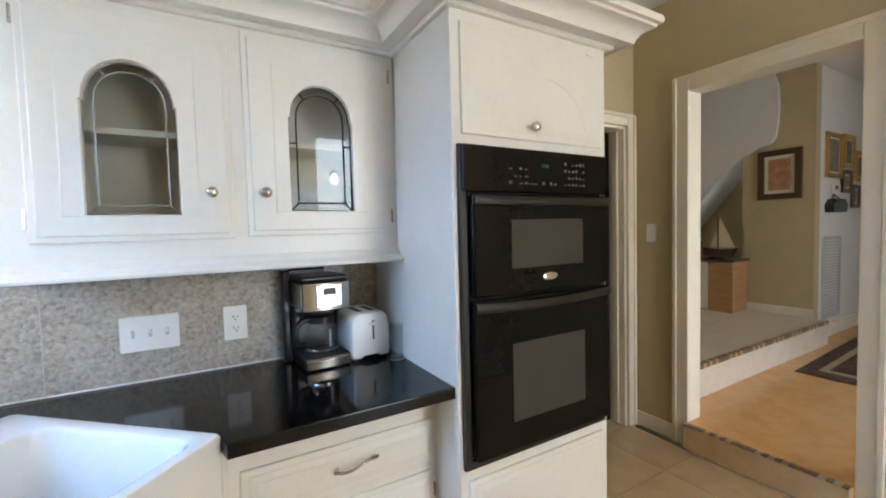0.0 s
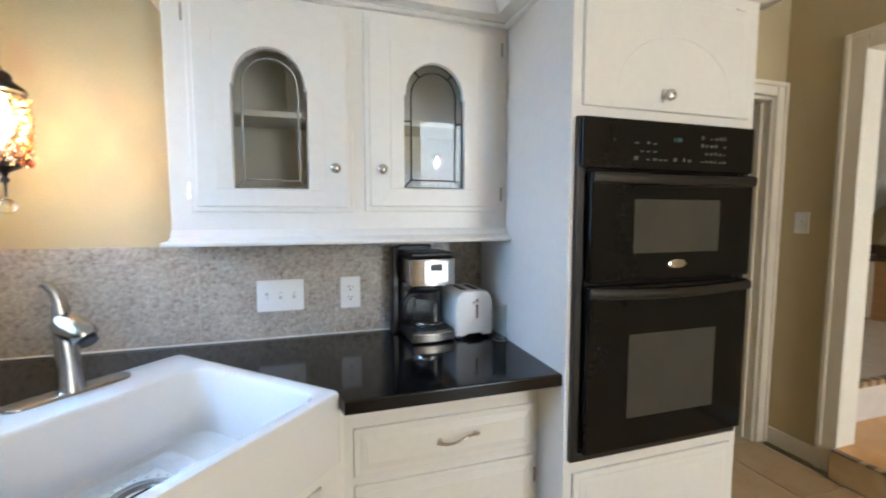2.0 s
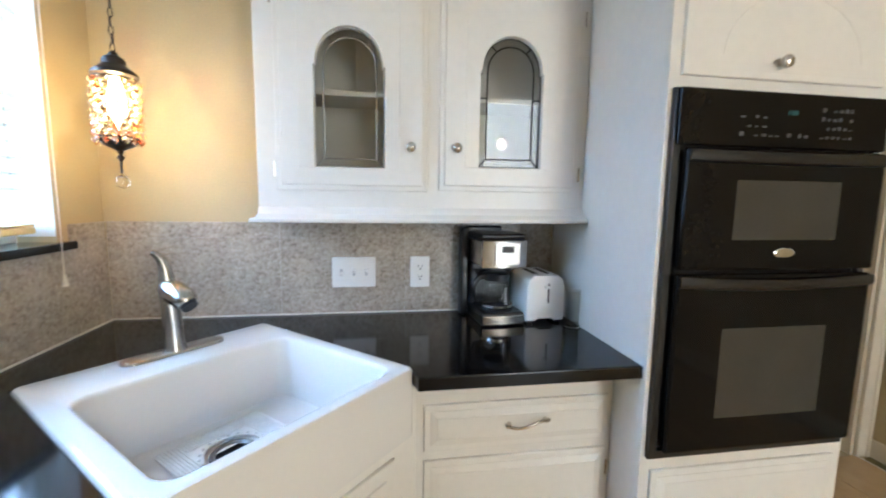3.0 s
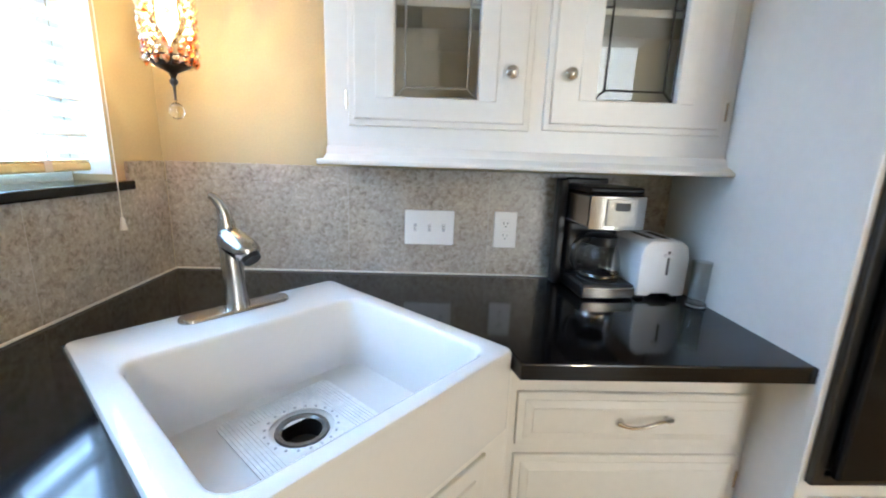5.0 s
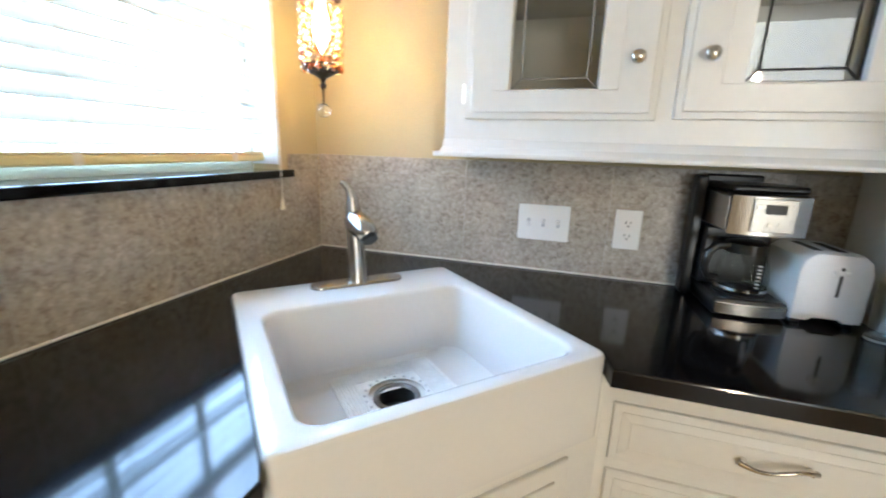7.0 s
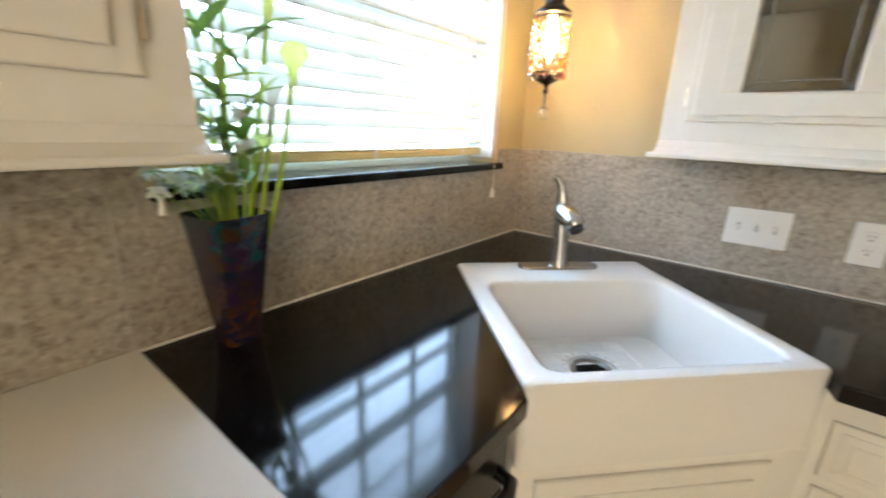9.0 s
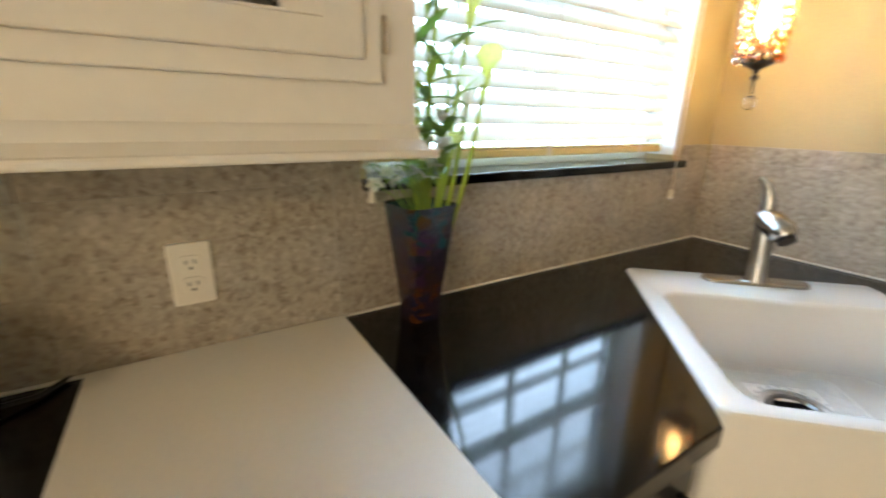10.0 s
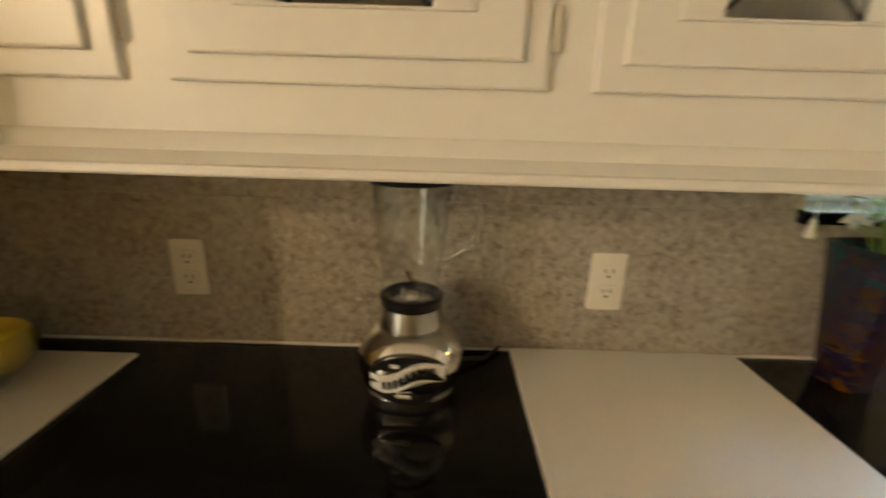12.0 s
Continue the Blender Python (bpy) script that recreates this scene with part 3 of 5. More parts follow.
def glazed_door(parent, put, u0, v0, u1, v1, light, w, knob_u, knob_v, hinge_u, came=M_LEAD, inset=0.016):
    """An overlay door: lipped edge, raised cathedral panel, a round-headed leaded light."""
    l0, l1, b, spring = light
    hole = arch(l0, b, l1, spring)
    d = part("door", slab(rect(u0, v0, u1, v1), [hole], lambda u, v, k: put(u, v, w + k), 0.009, 0.003), M_WHITE, parent, "white door with a leaded arched light")
    part("panel_frame", slab(rect(u0 + inset, v0 + inset, u1 - inset, v1 - inset), [arch(l0 - 0.0005, b - 0.0005, l1 + 0.0005, spring)], lambda u, v, k: put(u, v, w + 0.009 + k), 0.008, 0.0035), M_WHITE, d)
    if inset < 0.03:
        part("raised_panel", slab(rect(l0 - 0.046, b - 0.005, l1 + 0.046, spring + 0.155), [arch(l0 - 0.001, b - 0.001, l1 + 0.001, spring)], lambda u, v, k: put(u, v, w + 0.017 + k), 0.003, 0.002), M_WHITE, d)
    part("pane", slab(arch(l0 - 0.004, b - 0.004, l1 + 0.004, spring, 0.0), [], lambda u, v, k: put(u, v, w - 0.006 + k), 0.003), M_PANE, d, "clear leaded glass")
    # lead lines: an inner arch and short ties to the edge
    i = 0.026
    inner = arch(l0 + i, b + i, l1 - i, spring, 0.0)
    c, r = (l0 + l1) / 2, (l1 - l0) / 2
    ways = [inner + inner[:1]]
    ways += [[(l0, b), (l0 + i, b + i)], [(l1, b), (l1 - i, b + i)]]
    mid = b + (spring - b) * 0.72
    ways += [[(l0, mid), (l0 + i, mid)], [(l1, mid), (l1 - i, mid)]]
    for a in (50, 130):
        ca, sa = math.cos(radians(a)), math.sin(radians(a))
        ways += [[(c + r * ca, spring + r * sa), (c + (r - i) * ca, spring + (r - i) * sa)]]
    bm = bmesh.new()
    for way in ways:
        for (ua, va), (ub, vb) in zip(way, way[1:]):
            add_tube(bm, [put(ua, va, w - 0.001), put(ub, vb, w - 0.001)], 0.0026, 6)
    part("came", bm, came, d, "dark lead line, grey where it stands for a bevel")
    edge = bmesh.new()
    for (ua, va), (ub, vb) in zip(hole, hole[1:] + hole[:1]):
        add_tube(edge, [put(ua, va, w - 0.002), put(ub, vb, w - 0.002)], 0.003, 6)
    part("edge_came", edge, came, d, "dark lead line, grey where it stands for a bevel")
    knob(d, put, knob_u, knob_v, w + 0.017)
    for hv in (v0 + 0.062, v1 - 0.062):
        hinge(d, put, hinge_u, hv, w + 0.006)
    return d


def upper_cabinet(name, put, u0, u1, lights, lip0, lip1, label, shelf=1.665):
    ob = thing(name, Matrix(), label, "wall cabinet")
    D, Z0, Z1 = 0.235, 1.285, 2.03
    holes = [rect(a - 0.02, b - 0.02, c + 0.02, s + 0.125) for a, c, b, s in lights]
    part("face_frame", slab(rect(u0, Z0, u1, Z1), holes, lambda u, v, k: put(u, v, D - 0.02 + k), 0.02, 0.002), M_WHITE, ob)
    for a, b in ((u0, u0 + 0.018), (u1 - 0.018, u1)):
        part("side", slab(rect(a, Z0, b, Z1), [], put, D - 0.0205), M_WHITE, ob)
    for z0, z1, nm in ((Z0, Z0 + 0.018, "bottom"), (Z1 - 0.018, Z1, "top")):
        part(nm, slab(rect(u0 + 0.0185, z0, u1 - 0.0185, z1), [], put, D - 0.0205), M_WHITE, ob)
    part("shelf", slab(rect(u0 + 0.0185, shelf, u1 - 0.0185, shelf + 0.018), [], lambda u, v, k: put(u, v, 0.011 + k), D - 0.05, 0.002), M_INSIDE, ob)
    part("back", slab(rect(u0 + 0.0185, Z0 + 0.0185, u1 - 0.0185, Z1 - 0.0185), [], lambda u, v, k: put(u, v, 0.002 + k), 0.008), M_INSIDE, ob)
    # the lip along the foot
    part("foot_moulding", slab(rect(lip0, 1.272, lip1, 1.2845), [], put, D + 0.052, 0.004), M_WHITE, ob)
    prof = slab([(D, 1.2848), (D + 0.044, 1.2848), (D + 0.036, 1.290), (D + 0.016, 1.297), (D + 0.009, 1.312), (D + 0.001, 1.318)], [], lambda a, b, k: put(u0 + k, b, a), u1 - u0)
    part("cove", prof, M_WHITE, ob, smooth=True)
    return ob


N_LIGHTS = [(0.737, 0.947, 1.442, 1.748), (1.247, 1.453, 1.453, 1.756)]
nc = upper_cabinet("wall_cabinet", north, 0.565, 1.619, N_LIGHTS, 0.549, 1.6195, "white painted wall cabinet with two leaded glass doors")
# the left door's grey lines stand for pale bevels in its glass
glazed_door(nc, north, 0.622, 1.370, 1.082, 1.990, N_LIGHTS[0], 0.2352, 1.026, 1.506, 0.616, M_BEVELGREY)
glazed_door(nc, north, 1.118, 1.374, 1.590, 1.995, N_LIGHTS[1], 0.2352, 1.172, 1.508, 1.597)

W_LIGHTS = [(1.516, 1.675, 1.448, 1.75), (1.977, 2.136, 1.450, 1.75), (2.45, 2.61, 1.450, 1.75)]
wc = upper_cabinet("wall_cabinet", west, 1.331, 2.845, W_LIGHTS, 1.318, 2.846, "long white painted wall cabinet with leaded glass doors")
W_DOORS = [(1.388, 1.797, 1.755, 1.382), (1.849, 2.265, 2.222, 1.843), (2.319, 2.74, 2.696, 2.313)]
for (a, b, ku, hu), lt in zip(W_DOORS, W_LIGHTS):
    glazed_door(wc, west, a, 1.372, b, 1.992, lt, 0.2352, ku, 1.52, hu, inset=0.028)


def raised_front(parent, put, u0, v0, u1, v1, w, label="", name="door", rise=0.007):
    """A lipped drawer or door front with a raised field."""
    d = part(name, slab(rect(u0, v0, u1, v1), [], lambda u, v, k: put(u, v, w + k), 0.010, 0.003), M_WHITE, parent, label)
    bm = bmesh.new()
    # a field with broad sloping margins
    loops = [[bm.verts.new(put(u, v, w + 0.010 + k)) for u, v in rect(u0 + i, v0 + i, u1 - i, v1 - i)] for i, k in ((0.018, 0.0), (0.0185, rise * 0.25), (0.036, rise * 0.8), (0.0375, rise))]
    for a, b in zip(loops, loops[1:]):
        for i in range(4):
            bm.faces.new((a[i], a[(i + 1) % 4], b[(i + 1) % 4], b[i]))
    bm.faces.new(loops[0]), bm.faces.new(loops[-1])
    part("field", bm, M_WHITE, d)
    return d


def pull(parent, put, u, v, w, half=0.063):
    """A wavy bow handle on two feet."""
    pts, rad = [], []
    for i in range(17):
        s = -1 + i / 8
        pts.append(put(u + half * s, v + 0.006 * math.sin(s * 3.0) + 0.004 * s, w + 0.026 - 0.016 * s * s))
        rad.append(0.0042 + 0.0022 * abs(s) ** 3)
    bm = tube(pts, rad, 10)
    for s in (-0.86, 0.86):
        add_tube(bm, [put(u + half * s, v + 0.006 * math.sin(s * 3.0), w - 0.001), put(u + half * s, v + 0.006 * math.sin(s * 3.0), w + 0.016)], [0.007, 0.0045], 10)
    return part("pull", bm, M_NICKEL, parent, "wavy satin nickel pull", True)


def oven_put(u, v, w):
    return (u, -w, v)


# tall oven cabinet
tc_ = thing("oven_cabinet", Matrix(), "tall white painted cabinet that holds the wall oven", "tall cabinet")
part("side", box((1.62, 0, 0.0), (1.638, -0.609, 2.03)), M_WHITE, tc_)
part("side", box((2.254, 0, 0.0), (2.272, -0.609, 2.03)), M_WHITE, tc_)
part("top", box((1.6385, 0, 2.012), (2.2535, -0.609, 2.03)), M_WHITE, tc_)
part("back", box((1.6385, -0.002, 0.1), (2.2535, -0.012, 2.011)), M_INSIDE, tc_)
part("face_frame", slab(rect(1.62, 0.09, 2.272, 2.03), [rect(1.655, 0.68, 2.230, 1.61)], lambda u, v, k: north(u, v, 0.6095 + k), 0.0205, 0.002), M_WHITE, tc_)
# toe kicks here and below carry the recess's shade as near black
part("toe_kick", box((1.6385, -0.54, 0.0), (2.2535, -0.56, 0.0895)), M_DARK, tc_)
od = raised_front(tc_, north, 1.650, 1.655, 2.240, 1.972, 0.6302, "white flap door with a carved arch", rise=0.0015)
arc = [(1.955 + 0.20 * math.cos(radians(a)), 1.705 + 0.155 * math.sin(radians(a))) for a in range(0, 181, 10)]
part("carved_arch", tube([north(u, v, 0.6405) for u, v in arc], 0.0024, 6), M_WHITE, od, smooth=True)
knob(od, north, 1.914, 1.694, 0.6412)
for hu in (1.705, 2.185):
    part("hinge", tube([north(hu - 0.018, 1.968, 0.641), north(hu + 0.018, 1.968, 0.641)], 0.003, 8), M_WHITE, od, "small barrel hinge")
raised_front(tc_, north, 1.650, 0.125, 2.240, 0.625, 0.6302, "white door under the oven")

# double wall oven
ov = thing("wall_oven", Matrix(), "black double wall oven built into the tall cabinet", "oven")
part("body", box((1.66, -0.10, 0.69), (2.225, -0.630, 1.60)), M_BLACK, ov)
part("trim_frame", slab(rect(1.633, 0.664, 2.246, 1.624), [rect(1.656, 0.688, 2.226, 1.60)], lambda u, v, k: north(u, v, 0.6305 + k), 0.016, 0.003), M_BLACK, ov)
cp = part("control_panel", box((1.636, -0.6465, 1.487), (2.243, -0.660, 1.622), 0.004, 2), M_BLACKGLASS, ov, "black glass control panel with grey touch marks")
rng = random.Random(5)
for grp_u, cols, rows, du in ((1.800, 4, 3, 0.021), (1.885, 7, 1, 0.017), (2.035, 6, 4, 0.017)):
    for i in range(cols):
        for j in range(rows):
            if rng.random() < 0.84:
                u, v = grp_u + i * du, 1.513 + j * 0.022
                part("touch_mark", box((u, -0.6601, v), (u + du * rng.uniform(0.4, 0.68), -0.6608, v + rng.choice((0.004, 0.007, 0.010)))), M_GREYPRINT, cp)
for i, wd in enumerate((0.004, 0.008, 0.008)):
    part("clock_digit", box((1.936 + i * 0.010, -0.6601, 1.568), (1.936 + i * 0.010 + wd * 0.8, -0.6608, 1.579)), M_TEAL, cp, "small teal clock digit")


def oven_door(v0, v1, win, bow, label):
    d = part("door", box((1.661, -0.6468, v0), (2.241, -0.668, v1), 0.006, 2), M_BLACKGLASS, ov, label)
    part("window", box((win[0], -0.6683, win[1]), (win[2], -0.6692, win[3])), M_OVENWIN, d, "grey screened oven window")
    # bowed grip along the head of the door
    n, pts = 16, []
    bm = bmesh.new()
    prof = [(0.0, 0.0), (0.014, 0.004), (0.018, 0.012), (0.017, 0.024), (0.012, 0.030), (0.0, 0.026)]
    rings = []
    for i in range(n + 1):
        u = 1.662 + (2.240 - 1.662) * i / n
        k = 0.55 + 0.45 * math.sin(math.pi * i / n)
        rings.append([bm.verts.new(north(u, v1 - 0.034 - bow * math.sin(math.pi * i / n) + z, 0.6684 + o * k)) for o, z in prof])
    for a, b in zip(rings, rings[1:]):
        for j in range(len(prof)):
            bm.faces.new((a[j], a[(j + 1) % len(prof)], b[(j + 1) % len(prof)], b[j]))
    bm.faces.new(rings[0]), bm.faces.new(rings[-1])
    part("handle", bm, M_BLACK, d, "bowed black grip", True)
    return d


d1 = oven_door(1.178, 1.481, (1.800, 1.256, 2.108, 1.405), 0.004, "upper black glass oven door")
oven_door(0.690, 1.168, (1.797, 0.782, 2.114, 1.026), 0.010, "lower black glass oven door")
part("badge", lathe([(0.0001, 0.0022), (0.014, 0.002), (0.0165, 0.0), (0.0165, -0.001)], 28, pose(1.958, -0.6684, 1.222, 90, 0, 0) @ Matrix.Diagonal((1.9, 0.8, 1, 1))), M_CHROME, d1, "plain silver oval badge", True)

# base cabinet under the coffee machine
BW = 0.487
bc = thing("base_cabinet", Matrix(), "white painted base cabinet with a drawer over a door", "base cabinet")
part("face_frame", box((1.02, -BW + 0.02, 0.10), (1.6195, -BW, 0.8775), 0.002), M_WHITE, bc)
part("side", box((1.02, -0.002, 0.10), (1.038, -BW + 0.0205, 0.8775)), M_WHITE, bc)
part("side", box((1.601, -0.002, 0.10), (1.6195, -BW + 0.0205, 0.8775)), M_WHITE, bc)
part("bottom", box((1.0385, -0.002, 0.10), (1.6005, -BW + 0.0205, 0.118)), M_INSIDE, bc)
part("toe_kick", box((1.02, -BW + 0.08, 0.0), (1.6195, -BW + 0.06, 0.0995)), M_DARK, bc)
dr = raised_front(bc, north, 1.048, 0.640, 1.602, 0.778, BW + 0.0003, "white drawer front", "drawer")
pull(dr, north, 1.345, 0.716, BW + 0.0165)
bd = raised_front(bc, north, 1.048, 0.125, 1.602, 0.612, BW + 0.0003, "white cabinet door")
hinge(bd, north, 1.606, 0.545, BW + 0.008)
knob(bd, north, 1.10, 0.465, BW + 0.0165)

# corner sink: local u runs along its back, v from the corner towards the room
SC = Matrix.Translation((0.559, -0.549, 0)) @ Matrix.Rotation(radians(47), 4, "Z")


def sink_put(u, v, z):
    return SC @ Vector((u, -v, z))


def rounded(u0, v0, u1, v1, r, n=5):
    pts = []
    for cu, cv, a0 in ((u1 - r, v0 + r, -90), (u1 - r, v1 - r, 0), (u0 + r, v1 - r, 90), (u0 + r, v0 + r, 180)):
        pts += [(cu + r * math.cos(radians(a0 + 90 * k / n)), cv + r * math.sin(radians(a0 + 90 * k / n))) for k in range(n + 1)]
    return pts


SU0, SV0, SU1, SV1 = -0.317, -0.303, 0.296, 0.347   # the sink in its own plan
RIM = CT + 0.009
sk = thing("farmhouse_sink", Matrix(), "white porcelain apron sink set across the corner", "sink")
bm = bmesh.new()
loops = []
for (du, dv, r, z) in ((0.0, 0.0, 0.016, 0.742), (0.0, 0.0, 0.016, RIM - 0.008), (0.003, 0.003, 0.016, RIM - 0.002), (0.008, 0.008, 0.014, RIM)):
    loops.append([bm.verts.new(sink_put(u, v, z)) for u, v in rounded(SU0 + du, SV0 + dv, SU1 - du, SV1 - dv, r)])
for (ins, r, z) in ((-0.004, 0.045, RIM), (0.002, 0.042, RIM - 0.003), (0.006, 0.042, RIM - 0.012), (0.012, 0.045, 0.79), (0.020, 0.05, 0.748), (0.038, 0.06, 0.734), (0.07, 0.06, 0.7295)):
    loops.append([bm.verts.new(sink_put(u, v, z)) for u, v in rounded(-0.270 + ins, -0.134 + ins, 0.255 - ins, 0.314 - ins, r)])
for a, b in zip(loops, loops[1:]):
    for i in range(len(a)):
        bm.faces.new((a[i], a[(i + 1) % len(a)], b[(i + 1) % len(b)], b[i]))
last = loops[-1]
DU, DV = -0.004, 0.028
ring = [bm.verts.new(sink_put(DU + 0.055 * math.cos(t), DV + 0.055 * math.sin(t), 0.7285)) for t in [math.atan2((SC.inverted() @ v.co).y * -1 - DV, (SC.inverted() @ v.co).x - DU) for v in last]]
for i in range(len(last)):
    bm.faces.new((last[i], last[(i + 1) % len(last)], ring[(i + 1) % len(ring)], ring[i]))
part("basin", bm, M_PORC, sk, "white glazed basin with a deep apron", True)
dm = Matrix.Translation(sink_put(DU, DV, 0))
part("drain_flange", lathe([(0.056, 0.729), (0.054, 0.7335), (0.046, 0.734), (0.0415, 0.729)], 32, dm, cap=False), M_DARKSTEEL, sk, "dark steel drain flange", True)
part("drain_well", lathe([(0.0001, 0.690), (0.0385, 0.691), (0.0412, 0.7285)], 28, dm, cap=False), M_DARK, sk, "black rubber drain opening", True)
# ribbed mat on the basin's floor
mt = thing("sink_mat", Matrix(), "clear ribbed rubber mat lying in the sink", "sink mat")
hole = [(DU + 0.066 * math.cos(2 * math.pi * i / 28), DV + 0.066 * math.sin(2 * math.pi * i / 28)) for i in range(28)]
part("sheet", slab(rounded(-0.130, -0.104, 0.137, 0.140, 0.02), [hole], lambda u, v, k: sink_put(u, v, 0.7342 + k), 0.003), M_MATPAD, mt)
ribs = bmesh.new()
for i in range(32):
    u = -0.124 + i * 0.0080
    for v0, v1 in (((-0.099, -0.050), (0.106, 0.135)) if abs(u - DU) < 0.078 else ((-0.099, 0.135),)):
        add_box(ribs, (u, v0, 0), (u + 0.0035, v1, 0.0018))
bmesh.ops.transform(ribs, matrix=SC @ Matrix.Translation((0, 0, 0.7374)) @ Matrix.Diagonal((1, -1, 1, 1)), verts=ribs.verts)
tagged(part("ribs", ribs, M_MATPAD, mt), kind="stuff")
for i in range(20):
    a = 2 * math.pi * i / 20
    c = sink_put(DU + 0.074 * math.cos(a), DV + 0.074 * math.sin(a), 0.7374)
    part("slot", lathe([(0.0032, 0), (0.003, 0.0012)], 8, Matrix.Translation(c)), M_GREY, mt)

# the cabinet under the sink
sb = thing("sink_cabinet", Matrix(), "white painted corner cabinet under the sink", "base cabinet")


def diag(u, z, w):
    return sink_put(u, w, z)


part("face_frame", slab(rect(-0.318, 0.10, 0.318, 0.7415), [], lambda u, v, k: diag(u, v, 0.306 + k), 0.022, 0.002), M_WHITE, sb)
part("door", slab(rect(-0.272, 0.13, 0.232, 0.704), [], lambda u, v, k: diag(u, v, 0.3283 + k), 0.009, 0.004), M_WHITE, sb)
part("door_field", slab(rect(-0.235, 0.17, 0.195, 0.666), [], lambda u, v, k: diag(u, v, 0.3375 + k), 0.005, 0.004), M_WHITE, sb)
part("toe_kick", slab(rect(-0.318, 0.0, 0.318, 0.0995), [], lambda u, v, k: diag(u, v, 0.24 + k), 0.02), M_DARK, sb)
part("filler", slab([(1.0195, -0.478), (1.0195, -0.535), (1.000, -0.555), (0.978, -0.535), (0.978, -0.478)], [], lambda u, v, k: (u, v, 0.10 + k), 0.778), M_WHITE, sb)
part("filler", slab([(0.50, -0.985), (0.545, -0.985), (0.578, -1.018), (0.578, -1.046), (0.50, -1.046)], [], lambda u, v, k: (u, v, 0.10 + k), 0.778), M_WHITE, sb)

# dishwasher under the window side
dw = thing("dishwasher", Matrix(), "black built-in dishwasher under the worktop", "dishwasher")
part("body", box((0.03, -1.055, 0.10), (0.565, -1.655, 0.870)), M_BLACK, dw)
part("door", box((0.566, -1.053, 0.135), (0.592, -1.657, 0.745), 0.006, 2), M_BLACKGLASS, dw)
part("control_panel", box((0.566, -1.053, 0.752), (0.598, -1.657, 0.872), 0.010, 3), M_BLACK, dw)
part("handle", tube([(0.596, -1.09, 0.80), (0.625, -1.095, 0.80), (0.634, -1.12, 0.80), (0.636, -1.355, 0.80), (0.634, -1.59, 0.80), (0.625, -1.615, 0.80), (0.596, -1.62, 0.80)], 0.012, 12), M_BLACK, dw, "rounded black bar handle", True)
part("toe_panel", box((0.50, -1.055, 0.0), (0.52, -1.655, 0.0995)), M_DARK, dw)

# base cabinets along the window wall
for i, (a, b) in enumerate(((1.66, 2.24), (2.245, 2.84))):
    ob = thing("base_cabinet", Matrix(), "white painted base cabinet along the window wall", "base cabinet", "base cabinets by the window wall")
    part("body", slab(rect(a, 0.10, b, 0.8775), [], lambda u, v, k: west(u, v, 0.01 + k), 0.545, 0.002), M_WHITE, ob)
    dd = raised_front(ob, west, a + 0.02, 0.665, b - 0.02, 0.83, 0.5553, "white drawer front", "drawer")
    pull(dd, west, (a + b) / 2, 0.745, 0.572)
    raised_front(ob, west, a + 0.02, 0.13, b - 0.02, 0.635, 0.5553, "white cabinet door")
    part("toe_kick", slab(rect(a, 0.0, b, 0.0995), [], west, 0.48), M_DARK, ob)

# worktop, cut round the sink
cut = [tuple(sink_put(u, v, 0))[:2] for u, v in ((SU1 - 0.001, SV1 - 0.010), (SU1 - 0.001, SV0 + 0.001), (SU0 + 0.001, SV0 + 0.001), (SU0 + 0.001, SV1 - 0.004))]
outline = [(0.002, -0.002), (1.6195, -0.002), (1.6195, -0.616), (cut[0][0] + 0.012, -0.616), *cut, (0.612, -1.035), (0.612, -2.848), (0.002, -2.848)]
bm = slab(outline, [], lambda u, v, k: (u, v, CT - 0.035 + k), 0.035, 0.004)
tagged(link("worktop", bm, M_GRANITE, None), "polished black granite worktop round the corner", "worktop")
for a, b in (((0.0125, -0.012, CT + 0.0002), (1.619, -0.019, CT + 0.006)), ((0.012, -0.0125, CT + 0.0002), (0.019, -2.847, CT + 0.006))):
    setting("caulk", box(a, b, 0.002), M_CAULK, "white caulk bead along the worktop", "caulk")

# white boards let into the worktop
for nm, a, b in (("cutting_board", (0.0195, -1.390, CT + 0.0004), (0.600, -1.825, CT + 0.0075)), ("cutting_board", (0.072, -2.505, CT + 0.0004), (0.600, -2.84, CT + 0.0075))):
    tagged(link(nm, box(a, b, 0.002, 2), M_BOARD, None), "smooth white cutting board flat on the black worktop", "cutting board")

# ---- window, blind and cords ----
wf = thing("window_1", Matrix(), "white framed sash window over the worktop", "window", kind="structure")
part("window_frame", slab(rect(0.216, 1.206, 1.319, 2.099), [rect(0.25, 1.24, 1.285, 2.065)], lambda u, v, w: west(u, v, -0.145 + w), 0.045, 0.003), M_VINYL, wf)
part("meeting_rail", slab(rect(0.2505, 1.60, 1.2845, 1.645), [], lambda u, v, w: west(u, v, -0.135 + w), 0.035, 0.003), M_VINYL, wf)
for u in (0.50, 0.767, 1.03):
    for v0, v1 in ((1.2405, 1.5995), (1.6455, 2.0645)):
        part("muntin", slab(rect(u - 0.009, v0, u + 0.009, v1), [], lambda a, v, w: west(a, v, -0.128 + w), 0.018), M_VINYL, wf)
for v0, v1 in ((1.41, 1.425), (1.84, 1.855)):
    for u0, u1 in ((0.2505, 0.4905), (0.5095, 0.7575), (0.7765, 1.0205), (1.0395, 1.2845)):
        part("muntin", slab(rect(u0, v0, u1, v1), [], lambda a, v, w: west(a, v, -0.127 + w), 0.016), M_VINYL, wf)
pane = part("pane", slab(rect(0.2502, 1.2402, 1.2848, 2.0648), [], lambda u, v, w: west(u, v, -0.119 + w), 0.003), M_CLEAR, wf)
pane.visible_shadow = False
